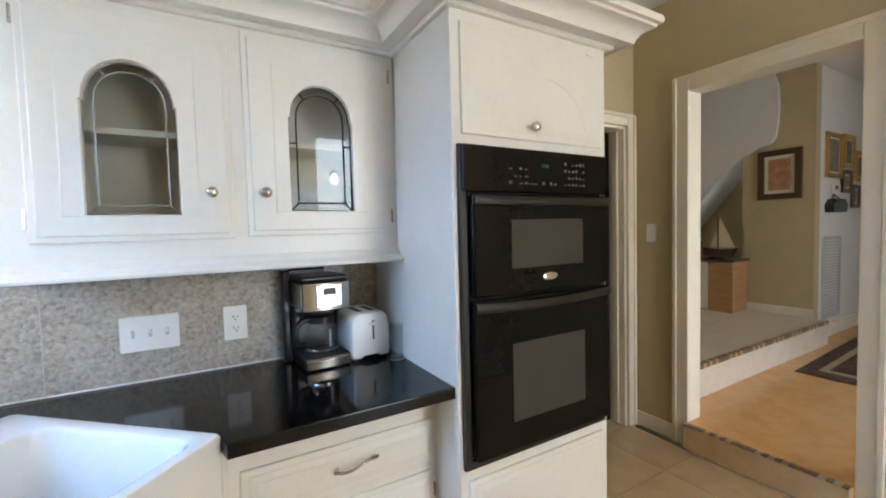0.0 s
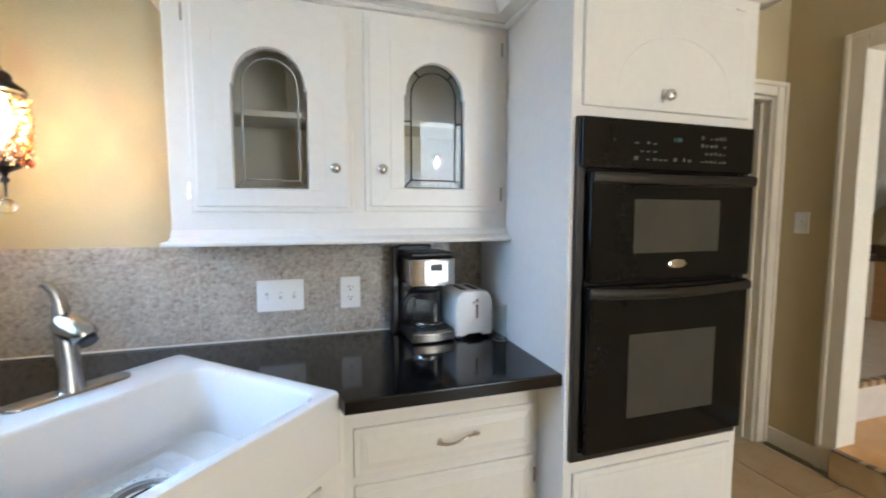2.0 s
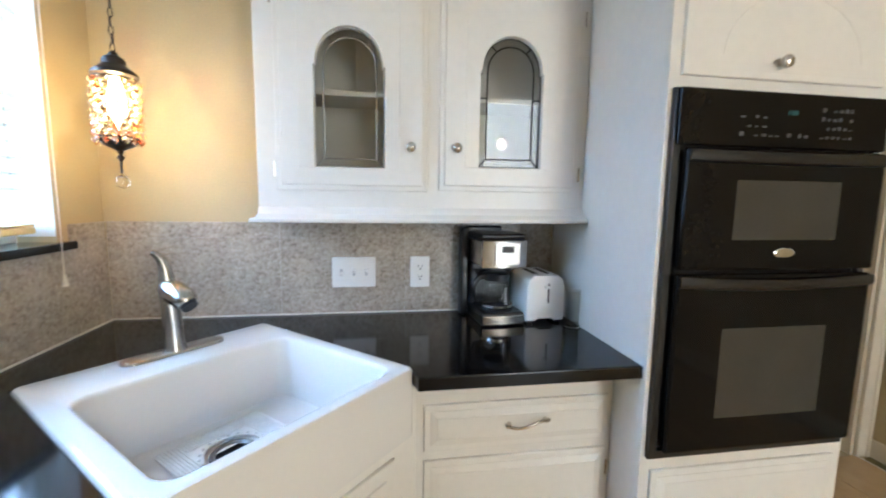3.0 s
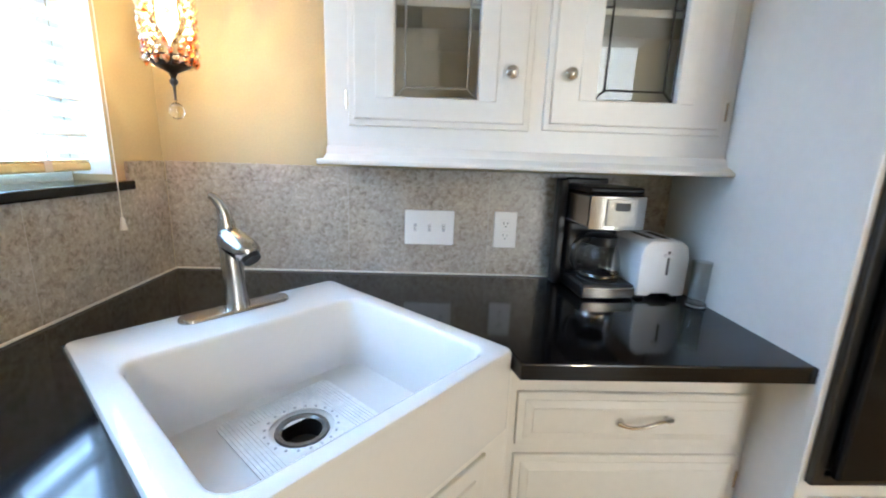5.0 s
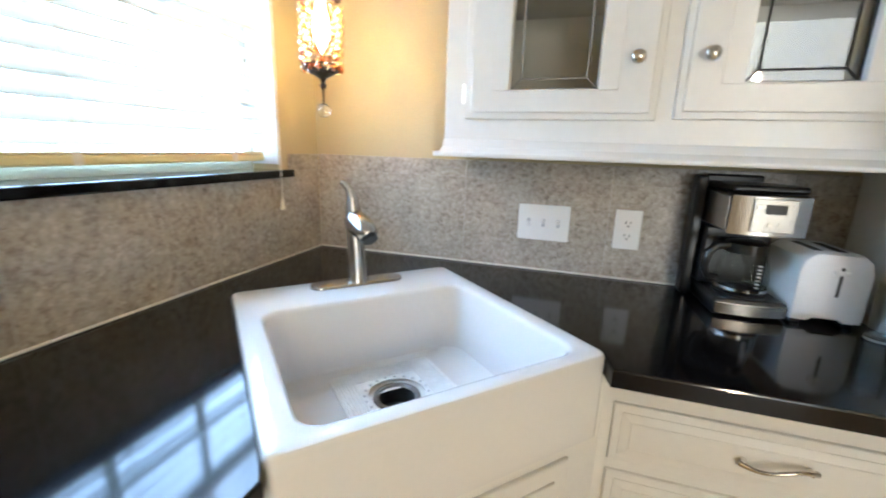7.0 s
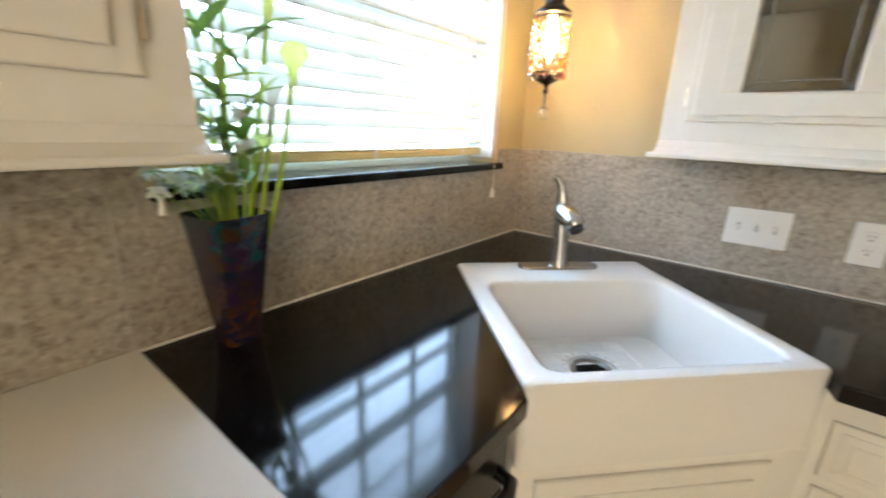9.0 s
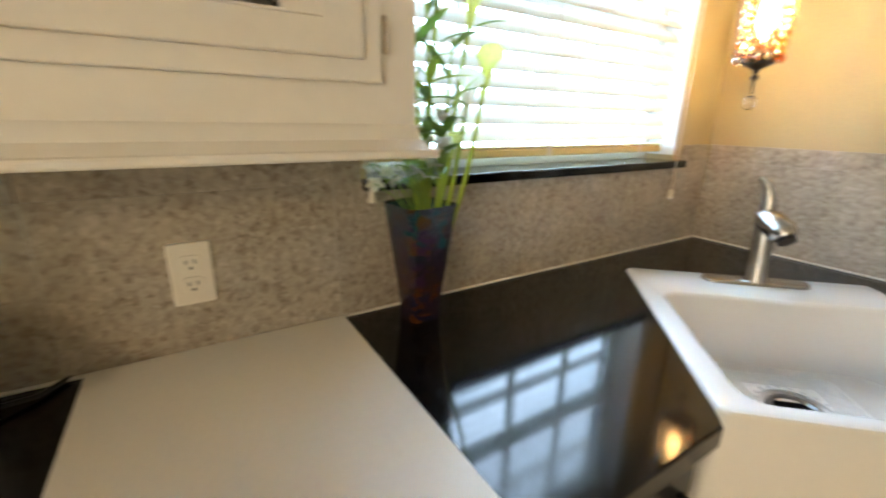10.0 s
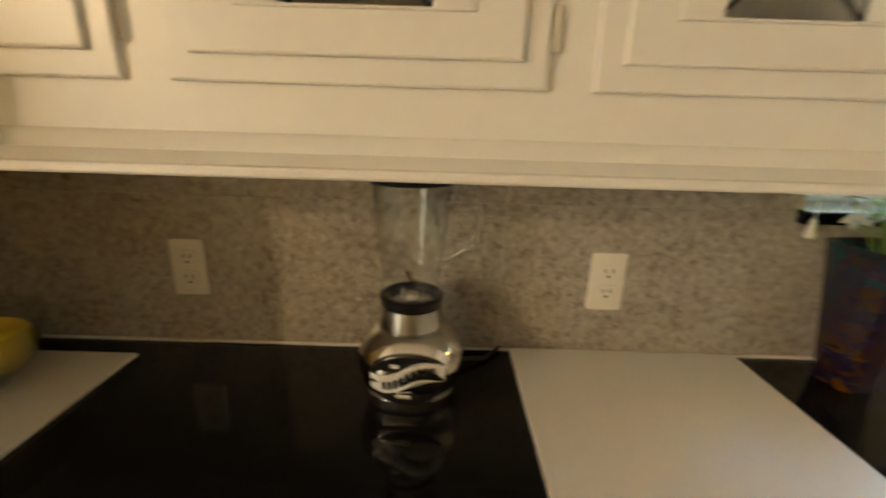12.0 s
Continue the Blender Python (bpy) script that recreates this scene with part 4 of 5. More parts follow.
for nm, a, b in (("reveal", (-0.098, -0.2155, 1.2245), (-0.0005, -0.2165, 2.0985)), ("reveal", (-0.098, -1.3195, 1.2245), (-0.0005, -1.3185, 2.0985)), ("reveal", (-0.098, -0.217, 2.098), (-0.0005, -1.318, 2.0995))):
    part(nm, box(a, b), M_VINYL, wf, "white painted window reveal")
setting("window_sill", box((-0.099, -1.335, 1.1835), (0.028, -0.172, 1.2075), 0.004, 2), M_GRANITE, "black polished stone window sill", "window sill")

bl = thing("window_blind", Matrix(), "white slatted blind, half open, with a yellowed bottom rail", "blind")
part("head_rail", box((-0.088, -1.312, 2.045), (-0.030, -0.224, 2.095), 0.004), M_BLIND, bl)
sl = bmesh.new()
n, prof = 6, []
for i in range(n + 1):
    s = -1 + 2 * i / n
    prof.append((0.025 * s, 0.0035 * (1 - s * s)))
ring_a = [(x, z + 0.0014) for x, z in prof] + [(x, z - 0.0014) for x, z in reversed(prof)]
va = [sl.verts.new((x, -0.224, z)) for x, z in ring_a]
vb = [sl.verts.new((x, -1.312, z)) for x, z in ring_a]
for i in range(len(va)):
    sl.faces.new((va[i], va[(i + 1) % len(va)], vb[(i + 1) % len(vb)], vb[i]))
sl.faces.new(va), sl.faces.new(vb)
first = part("slat", sl, M_BLIND, bl, smooth=True)
first.matrix_basis = pose(-0.06, 0, 1.294, 0, 46, 0)
for i in range(1, 18):
    s = new("slat", first.data)
    s.parent = bl
    s.matrix_basis = pose(-0.06, 0, 1.294 + 0.0424 * i, 0, 46 + 2 * math.sin(i * 2.1), 0)
part("bottom_rail", box((-0.086, -1.312, 1.2345), (-0.034, -0.236, 1.256), 0.005, 2), M_RAIL, bl, "yellowed wooden bottom rail")
part("bottom_slat", box((-0.085, -1.312, 1.2565), (-0.035, -0.236, 1.262), 0.002), M_RAIL, bl, "yellowed wooden bottom slat")
for u in (0.36, 0.77, 1.18):
    for x in (-0.0865, -0.0315):
        part("ladder_cord", tube([(x, -u, 1.262), (x, -u, 2.045)], 0.0013, 5), M_IVORY, bl)
    part("cord_tape", box((-0.0330, -u - 0.010, 1.2347), (-0.0322, -u + 0.010, 1.2625)), M_IVORY, bl)


def pull_cord(x, y, z0, z1):
    ob = thing("blind_cord", Matrix(), "thin cream blind cord ending in a tassel", "cord", "blind cords")
    part("cord", tube([(x - 0.03, y, z1), (x, y, z1 - 0.12), (x, y, z0 + 0.03)], 0.0013, 6), M_IVORY, ob)
    part("tassel", lathe([(0.002, 0.034), (0.005, 0.030), (0.0065, 0.014), (0.009, 0.003), (0.0085, 0.0), (0.0001, -0.001)], 12, Matrix.Translation((x, y, z0))), M_IVORY, ob, "small cream wooden tassel", True)


pull_cord(0.031, -0.245, 1.083, 2.08)
pull_cord(0.034, -1.3245, 1.163, 2.08)

# wide window behind the walker, and an unseen opening added to light the hall
pd = thing("window_2", Matrix(), "white framed wide window at the room's end", "window", kind="structure")


def spt(u, v, w):
    return (u, -5.70 + w, v)


part("frame", slab(rect(1.551, 0.801, 3.049, 2.119), [rect(1.62, 0.86, 2.26, 2.06), rect(2.34, 0.86, 2.98, 2.06)], spt, 0.05, 0.003), M_VINYL, pd)
for a, b in ((1.6205, 2.2595), (2.3405, 2.9795)):
    gp = part("pane", slab(rect(a, 0.8605, b, 2.0595), [], lambda u, v, w: spt(u, v, w + 0.02), 0.004), M_CLEAR, pd)
    gp.visible_shadow = False
    for v in (1.15, 1.45, 1.75):
        part("muntin", slab(rect(a, v, b, v + 0.018), [], lambda u, v2, w: spt(u, v2, w + 0.027), 0.014), M_VINYL, pd)
hd = thing("hall_light_opening", Matrix(), "unseen white framed opening added to light the hall", "window", kind="structure")
part("frame", slab(rect(3.751, HALL, 5.499, 2.299), [rect(3.81, HALL + 0.08, 4.60, 2.23), rect(4.66, HALL + 0.08, 5.44, 2.23)], lambda u, v, w: (u, -3.30 + w, v), 0.05, 0.003), M_VINYL, hd)

# ---- plates on the stone ----


def plate(name, put, u0, v0, u1, v1, w, kind, label, material=M_PLATE):
    ob = thing(name, Matrix(), label, "outlet" if kind == "outlet" else "switch", "wall plates")
    part("cover", slab(rounded(u0, v0, u1, v1, 0.004, 2), [], lambda u, v, k: put(u, v, w + k), 0.006, 0.002), material, ob)
    c, h = (u0 + u1) / 2, (v0 + v1) / 2
    if kind == "outlet":
        for dv in (-0.0195, 0.0195):
            r = part("receptacle", slab(rounded(c - 0.017, h + dv - 0.0145, c + 0.017, h + dv + 0.0145, 0.009, 4), [], lambda u, v, k: put(u, v, w + 0.006 + k), 0.0022, 0.0008), material, ob)
            for du, hh in ((-0.0065, 0.0042), (0.0065, 0.0034)):
                part("slot", slab(rect(c + du - 0.0012, h + dv + 0.003 - hh, c + du + 0.0012, h + dv + 0.003 + hh), [], lambda u, v, k: put(u, v, w + 0.0083 + k), 0.0006), M_SLOT, r)
            part("slot", slab(rounded(c - 0.0026, h + dv - 0.0105, c + 0.0026, h + dv - 0.0055, 0.002, 2), [], lambda u, v, k: put(u, v, w + 0.0083 + k), 0.0006), M_SLOT, r)
        part("screw", slab(rounded(c - 0.003, h - 0.003, c + 0.003, h + 0.003, 0.0029, 3), [], lambda u, v, k: put(u, v, w + 0.006 + k), 0.001), material, ob)
    else:
        n = kind
        for i in range(n):
            cu = c + (i - (n - 1) / 2) * 0.046
            part("toggle_slot", slab(rect(cu - 0.005, h - 0.0125, cu + 0.005, h + 0.0125), [], lambda u, v, k: put(u, v, w + 0.0061 + k), 0.0006), M_GREY, ob)
            t = bmesh.new()
            s = 1 if i != 0 else -1
            add_tube(t, [put(cu, h, w + 0.006), put(cu, h + 0.006 * s, w + 0.012), put(cu, h + 0.011 * s, w + 0.020)], [0.0045, 0.0042, 0.0032], 8)
            part("toggle", t, material, ob)
            for dv in (-0.03, 0.03):
                part("screw", slab(rounded(cu - 0.003, h + dv - 0.003, cu + 0.003, h + dv + 0.003, 0.0029, 3), [], lambda u, v, k: put(u, v, w + 0.006 + k), 0.001), material, ob)
    return ob


TW = 0.0105
plate("switch_plate", north, 0.755, 1.015, 0.915, 1.128, TW, 3, "white triple switch plate on grey stone tile")
plate("wall_outlet", north, 1.046, 1.011, 1.120, 1.130, TW, "outlet", "white duplex outlet on grey stone tile")
plate("wall_outlet", west, 1.621, 1.007, 1.686, 1.119, TW, "outlet", "ivory duplex outlet on stone tile by the blender", M_IVORY)
plate("wall_outlet", west, 2.392, 1.014, 2.456, 1.122, TW, "outlet", "ivory duplex outlet on stone tile by the fruit bowl", M_IVORY)
plate("light_switch", lambda u, v, w: (3.55 - w, -u, v), -0.052, 1.262, 0.018, 1.378, 0.0005, 1, "white light switch beside the hall opening")

# ---- faucet ----
fc = thing("kitchen_faucet", Matrix.Translation(sink_put(-0.005, -0.247, RIM)), "brushed steel single lever pull-out faucet behind the sink", "faucet")
FR = Matrix.Rotation(radians(47), 4, "Z")
bm = bmesh.new()
plan = rounded(-0.128, -0.029, 0.128, 0.029, 0.0285, 8)
fl = [[bm.verts.new((u * k, v * k2, z)) for u, v in plan] for k, k2, z in ((1, 1, 0.0005), (1, 1, 0.005), (0.985, 0.94, 0.0085), (0.95, 0.80, 0.010))]
for a, b in zip(fl, fl[1:]):
    for i in range(len(a)):
        bm.faces.new((a[i], a[(i + 1) % len(a)], b[(i + 1) % len(b)], b[i]))
bm.faces.new(fl[0]), bm.faces.new(fl[-1])
bmesh.ops.transform(bm, matrix=FR, verts=bm.verts)
part("deck_plate", bm, M_STEEL, fc, "long oval steel deck plate", True)
part("body", tube([(0, 0, 0.008), (0, 0, 0.02), (-0.002, 0, 0.07), (-0.006, 0.001, 0.13), (-0.010, 0.003, 0.178), (-0.012, 0.003, 0.196)], [0.0300, 0.0265, 0.0245, 0.0235, 0.0235, 0.0150], 22), M_STEEL, fc, smooth=True)
part("spout_head", tube([(-0.028, 0.010, 0.176), (-0.012, 0.003, 0.176), (0.012, -0.012, 0.168), (0.040, -0.026, 0.154), (0.052, -0.033, 0.146), (0.056, -0.035, 0.142)], [0.012, 0.0275, 0.0315, 0.0305, 0.0270, 0.020], 20), M_STEEL, fc, "rounded steel pull-out head", True)
part("spray_face", tube([(0.0535, -0.034, 0.140), (0.060, -0.038, 0.133)], [0.022, 0.020], 18), M_BLACK, fc, "dark spray face", True)
part("lever", tube([(-0.012, 0.003, 0.188), (-0.012, 0.003, 0.205), (-0.014, 0.002, 0.230), (-0.021, 0.000, 0.254), (-0.033, -0.004, 0.271), (-0.041, -0.006, 0.275)], [0.0205, 0.0190, 0.0150, 0.0115, 0.0095, 0.0075], 16), M_STEEL, fc, "tapered steel lever", True)

# ---- coffee machine, toaster and tumbler ----


def bowed(half, y, bulge, n=12):
    """A flat bar in plan whose front bows out."""
    return [(-half, y), (half, y)] + [(half - 2 * half * i / n, y - 0.004 - bulge * (1 - (1 - 2 * i / n) ** 2)) for i in range(n + 1)]


cm = thing("coffee_maker", pose(1.346, -0.125, CT, 0, 0, 4) @ Matrix.Diagonal((0.88, 1, 1, 1)), "black and steel drip coffee maker on the worktop", "coffee maker")
part("base", box((-0.092, -0.102, 0.001), (0.092, 0.09, 0.043), 0.010, 3), M_BLACK, cm)
part("base_band", slab(bowed(0.087, -0.1025, 0.010), [], lambda u, v, k: (u, v, 0.008 + k), 0.028, 0.002), M_STEEL, cm, "brushed steel band")
part("warming_plate", lathe([(0.066, 0.0432), (0.066, 0.047), (0.0001, 0.047)], 32, Matrix.Translation((0, -0.025, 0))), M_DARK, cm, "", True)
part("column", box((-0.092, 0.03, 0.0432), (0.092, 0.092, 0.205), 0.010, 2), M_BLACK, cm)
part("head", box((-0.094, -0.095, 0.206), (0.094, 0.092, 0.300), 0.010, 3), M_BLACK, cm)
part("side_cladding", box((-0.0955, -0.094, 0.212), (-0.0942, 0.060, 0.292), 0.0004), M_STEEL, cm, "brushed steel side")
part("head_front", slab(bowed(0.091, -0.0955, 0.013), [], lambda u, v, k: (u, v, 0.204 + k), 0.092, 0.002), M_STEEL, cm, "brushed steel front with a clock")
part("control_plate", box((-0.045, -0.1152, 0.214), (0.055, -0.1070, 0.290), 0.0015), M_STEEL, cm, "satin control plate")
part("display", box((-0.018, -0.1160, 0.256), (0.030, -0.1153, 0.278), 0.0002), M_GREYPRINT, cm, "small grey clock display")
for dx, dz in ((-0.034, 0.272), (-0.034, 0.256), (0.046, 0.272), (0.046, 0.240), (-0.034, 0.236), (-0.005, 0.232), (0.018, 0.232)):
    part("button", lathe([(0.0055, 0), (0.0045, 0.002)], 12, pose(dx, -0.1153, dz, 90, 0, 0)), M_NICKEL, cm)
part("water_tank", box((-0.128, 0.045, 0.001), (-0.0965, 0.092, 0.332), 0.008, 2), M_BLACK, cm, "tall black water tank")
part("lid", box((-0.090, -0.090, 0.3005), (0.090, 0.070, 0.318), 0.007, 2), M_BLACK, cm)
part("lid_hinge", box((-0.094, 0.0705, 0.3005), (0.060, 0.09, 0.335), 0.006, 2), M_BLACK, cm)
cf = part("carafe", lathe([(0.050, 0.0475), (0.062, 0.056), (0.066, 0.085), (0.060, 0.122), (0.048, 0.150), (0.046, 0.165)], 32, Matrix.Translation((0, -0.025, 0)), cap=False), M_GLASS, cm, "clear glass carafe", True)
part("carafe_collar", lathe([(0.050, 0.148), (0.051, 0.172), (0.040, 0.176), (0.0001, 0.177)], 28, Matrix.Translation((0, -0.025, 0))), M_BLACK, cf, "black plastic collar and lid", True)
part("carafe_band", lathe([(0.0535, 0.0515), (0.0650, 0.0575), (0.0655, 0.0640), (0.0665, 0.0640), (0.066, 0.056), (0.055, 0.0505), (0.0535, 0.0515)], 32, Matrix.Translation((0, -0.025, 0)), cap=False), M_CHROME, cf, "thin steel band", True)
part("carafe_handle", tube([(-0.047, -0.035, 0.165), (-0.082, -0.04, 0.163), (-0.104, -0.044, 0.140), (-0.106, -0.045, 0.105), (-0.094, -0.043, 0.082), (-0.068, -0.038, 0.080)], [0.010, 0.011, 0.011, 0.010, 0.009, 0.008], 12), M_BLACK, cf, "black carafe handle", True)
marks = bmesh.new()
for i in range(7):
    add_box(marks, (0.006, -0.0925 + 0.0, 0.072 + i * 0.009), (0.016, -0.0905, 0.075 + i * 0.009))
part("level_marks", marks, M_PLATE, cf, "white level marks")

ts = thing("toaster", pose(1.504, -0.138, CT, 0, 0, 2) @ Matrix.Diagonal((0.90, 0.92, 1, 1)), "white two-slice toaster with a lever slot", "toaster")
prof = [(-0.078, 0.012), (-0.080, 0.03), (-0.080, 0.130), (-0.072, 0.158), (-0.050, 0.174), (0.050, 0.174), (0.072, 0.158), (0.080, 0.130), (0.080, 0.03), (0.078, 0.012), (0.040, 0.010), (0.028, 0.018), (-0.028, 0.018), (-0.040, 0.010)]
part("shell", slab(prof, [], lambda u, v, k: (u, 0.095 - k, v), 0.19, 0.008), M_PLATE, ts, smooth=True)
part("foot", box((-0.07, 0.085, 0.0005), (-0.045, -0.08, 0.0115), 0.002), M_BLACK, ts)
part("foot", box((0.045, 0.085, 0.0005), (0.07, -0.08, 0.0115), 0.002), M_BLACK, ts)
part("lever_slot", box((0.006, -0.0953, 0.075), (0.013, -0.0959, 0.145)), M_SLOT, ts)
part("lever", box((-0.010, -0.0962, 0.128), (0.022, -0.108, 0.138), 0.003, 2), M_PLATE, ts)
for dx in (-0.03, 0.022):
    part("bread_slot", box((dx - 0.011, 0.065, 0.1741), (dx + 0.011, -0.055, 0.1748)), M_SLOT, ts)
# dark strip painted for the shade beneath the toaster's shell
part("painted_shadow_strip", box((-0.026, -0.094, 0.0182), (0.026, 0.09, 0.0189)), M_DARK, ts)

tb = thing("tumbler", pose(1.588, -0.266, CT), "clear glass tumbler with a heavy base", "glass")
part("wall", lathe([(0.0225, 0.012), (0.0250, 0.128), (0.0237, 0.128), (0.0212, 0.012)], 28, cap=False), M_TUMBLER, tb, "", True)
part("base", lathe([(0.0001, 0.0006), (0.026, 0.0006), (0.0275, 0.006), (0.023, 0.0118), (0.0001, 0.0118)], 28), M_CRYSTAL, tb, "thick glass base", True)

# ---- hanging lamps ----


def chain(parent, x, y, z0, z1, r=0.0085, wire=0.0016):
    n = int((z1 - z0) / (r * 2.6))
    base = bmesh.new()
    pts = [(r * 0.62 * math.cos(a), 0, r * 1.55 * math.sin(a)) for a in [2 * math.pi * i / 10 for i in range(11)]]
    add_tube(base, pts, wire, 5)
    first = None
    for i in range(n):
        m = pose(x + 0.0015 * math.sin(i * 1.7), y, z0 + (i + 0.5) * (z1 - z0) / n, 0, 0, 90 * (i % 2) + 10)
        if first is None:
            first = part("link", base, M_BRONZE, parent, "", True, m)
        else:
            k = new("link", first.data)
            k.parent, k.matrix_basis = parent, m


PX, PY = 0.232, -0.302
pl = thing("crystal_pendant", Matrix(), "small bronze pendant lamp hung with lit crystal beads", "lamp")
chain(pl, PX, PY, 1.722, CEIL - 0.03)
part("canopy", lathe([(0.055, -0.0005), (0.055, -0.006), (0.03, -0.022), (0.012, -0.032), (0.0001, -0.033)], 24, Matrix.Translation((PX, PY, CEIL))), M_BRONZE, pl, "", True)
part("cap", lathe([(0.004, 1.726), (0.009, 1.722), (0.012, 1.714), (0.022, 1.708), (0.027, 1.700), (0.027, 1.690), (0.033, 1.684), (0.044, 1.676), (0.051, 1.670), (0.054, 1.662), (0.049, 1.661), (0.0001, 1.668)], 30, Matrix.Translation((PX, PY, 0))), M_BRONZE, pl, "dark bronze bell cap", True)
part("bulb", lathe([(0.0001, 1.530), (0.010, 1.552), (0.019, 1.568), (0.021, 1.595), (0.017, 1.625), (0.012, 1.648), (0.010, 1.66)], 20, Matrix.Translation((PX, PY, 0))), M_BULB, pl, "glowing warm bulb", True)
part("filament", tube([(PX, PY, 1.581), (PX, PY, 1.584), (PX, PY, 1.587)], 0.0024, 8), M_FILAMENT, pl, "bright filament")
for z, r in ((1.652, 0.0505), (1.500, 0.048)):
    part("ring", tube([(PX + r * math.cos(2 * math.pi * i / 24), PY + r * math.sin(2 * math.pi * i / 24), z) for i in range(25)], 0.0022, 6), M_BRONZE, pl)
bead = lathe([(0.0001, -0.0095), (0.006, -0.0065), (0.009, 0.0), (0.006, 0.0065), (0.0001, 0.0095)], 6)
bead_lo = lathe([(0.0001, -0.012), (0.006, -0.004), (0.0075, 0.002), (0.004, 0.008), (0.0001, 0.010)], 6)
fb = fb2 = None
rng = random.Random(8)
for row in reversed(range(9)):
    z = 1.644 - row * 0.0192
    for i in range(15):
        a = 2 * math.pi * (i + 0.5 * (row % 2)) / 15 + rng.uniform(-0.03, 0.03)
        r = 0.0515 + rng.uniform(-0.002, 0.002)
        m = Matrix.Translation((PX + r * math.cos(a), PY + r * math.sin(a), z)) @ Matrix.Rotation(a, 4, "Z")
        if rng.random() > (0.12 if row < 6 else 0.45):
            if fb is None:
                fb = part("bead", bead, M_BEAD, pl, "clear faceted bead", False, m)
                continue
            o = new("bead", fb.data)
        else:
            if fb2 is None:
                fb2 = part("bead", bead_lo, M_BEAD2, pl, "amber faceted bead", False, m)
                continue
            o = new("bead", fb2.data)
        o.parent, o.matrix_basis = pl, m
fin = lathe([(0.040, 1.490), (0.036, 1.480), (0.020, 1.472), (0.009, 1.466), (0.005, 1.456), (0.009, 1.450), (0.009, 1.446), (0.0035, 1.438), (0.0025, 1.412), (0.004, 1.408), (0.0001, 1.404)], 24, Matrix.Translation((PX, PY, 0)))
for i in range(6):
    a = math.pi * i / 3
    part("arm", tube([(PX + 0.036 * math.cos(a), PY + 0.036 * math.sin(a), 1.482), (PX + 0.044 * math.cos(a), PY + 0.044 * math.sin(a), 1.490), (PX + 0.048 * math.cos(a), PY + 0.048 * math.sin(a), 1.500)], 0.003, 6), M_BRONZE, pl, "", True)
part("bottom_finial", fin, M_BRONZE, pl, "dark bronze finial", True)
part("crystal_drop", lathe([(0.0001, 1.3645), (0.0085, 1.367), (0.0150, 1.374), (0.0172, 1.383), (0.0150, 1.392), (0.0085, 1.4), (0.003, 1.4035)], 20, Matrix.Translation((PX, PY, 0))), M_CRYSTAL, pl, "clear crystal ball", True)

ch = thing("dining_chandelier", pose(2.55, -4.30, 0.20), "bronze chandelier with one warm glass globe", "lamp")
chain(ch, 0, 0, 2.02, CEIL - 0.23, 0.012, 0.002)
part("canopy", lathe([(0.06, CEIL - 0.2005), (0.06, CEIL - 0.21), (0.02, CEIL - 0.23), (0.0001, CEIL - 0.231)], 24), M_BRONZE, ch, "", True)
part("stem", lathe([(0.006, 2.03), (0.012, 2.0), (0.03, 1.97), (0.05, 1.955), (0.045, 1.94), (0.0001, 1.945)], 20), M_BRONZE, ch, "", True)
part("bulb", lathe([(0.0001, 1.835), (0.016, 1.841), (0.027, 1.860), (0.022, 1.888), (0.011, 1.915), (0.010, 1.944)], 20), M_BULB2, ch, "glowing warm bulb", True)
part("shade_ring", tube([(0.085 * math.cos(2 * math.pi * i / 24), 0.085 * math.sin(2 * math.pi * i / 24), 1.93) for i in range(25)], 0.003, 6), M_BRONZE, ch)

# ---- vase and flowers ----
VX, VY = 0.092, -1.246
vs = thing("flower_vase", pose(VX, VY, CT, 0, 0, 8), "tall square stained glass vase on the worktop", "vase")
part("wall", lathe([(0.034, 0.022), (0.037, 0.05), (0.047, 0.14), (0.058, 0.235), (0.061, 0.252), (0.058, 0.252), (0.044, 0.14), (0.031, 0.024)], 32, None, 5.0, False), M_VASE, vs, "blue, violet and amber stained glass", True)
part("foot", lathe([(0.031, 0.0006), (0.035, 0.004), (0.035, 0.0215), (0.0001, 0.0216)], 32, None, 5.0), M_VASE, vs, "dark stained glass foot", True)

fw = thing("flower_bunch", pose(VX, VY, CT + 0.03), "calla lilies, small white blossoms and green leaves in the vase", "flowers")
rng = random.Random(21)


def blade(length, width, bend, curl=0.3, n=7):
    """A pointed leaf along +x, folded along its rib."""
    bm = bmesh.new()
    rows = []
    for i in range(n + 1):
        s = i / n
        w = width * math.sin(math.pi * min(1, 0.06 + s * 0.94)) ** 0.8 * (1 - 0.25 * s)
        x, z = length * s * math.cos(bend * s), length * s * math.sin(bend * s) * -1
        rows.append([bm.verts.new((x, k * w, z + abs(k) * w * curl)) for k in (-1, -0.5, 0, 0.5, 1)])
    for a, b in zip(rows, rows[1:]):
        for j in range(4):
            bm.faces.new((a[j], a[j + 1], b[j + 1], b[j]))
    bmesh.ops.solidify(bm, geom=bm.faces[:], thickness=0.0006)
    return bm


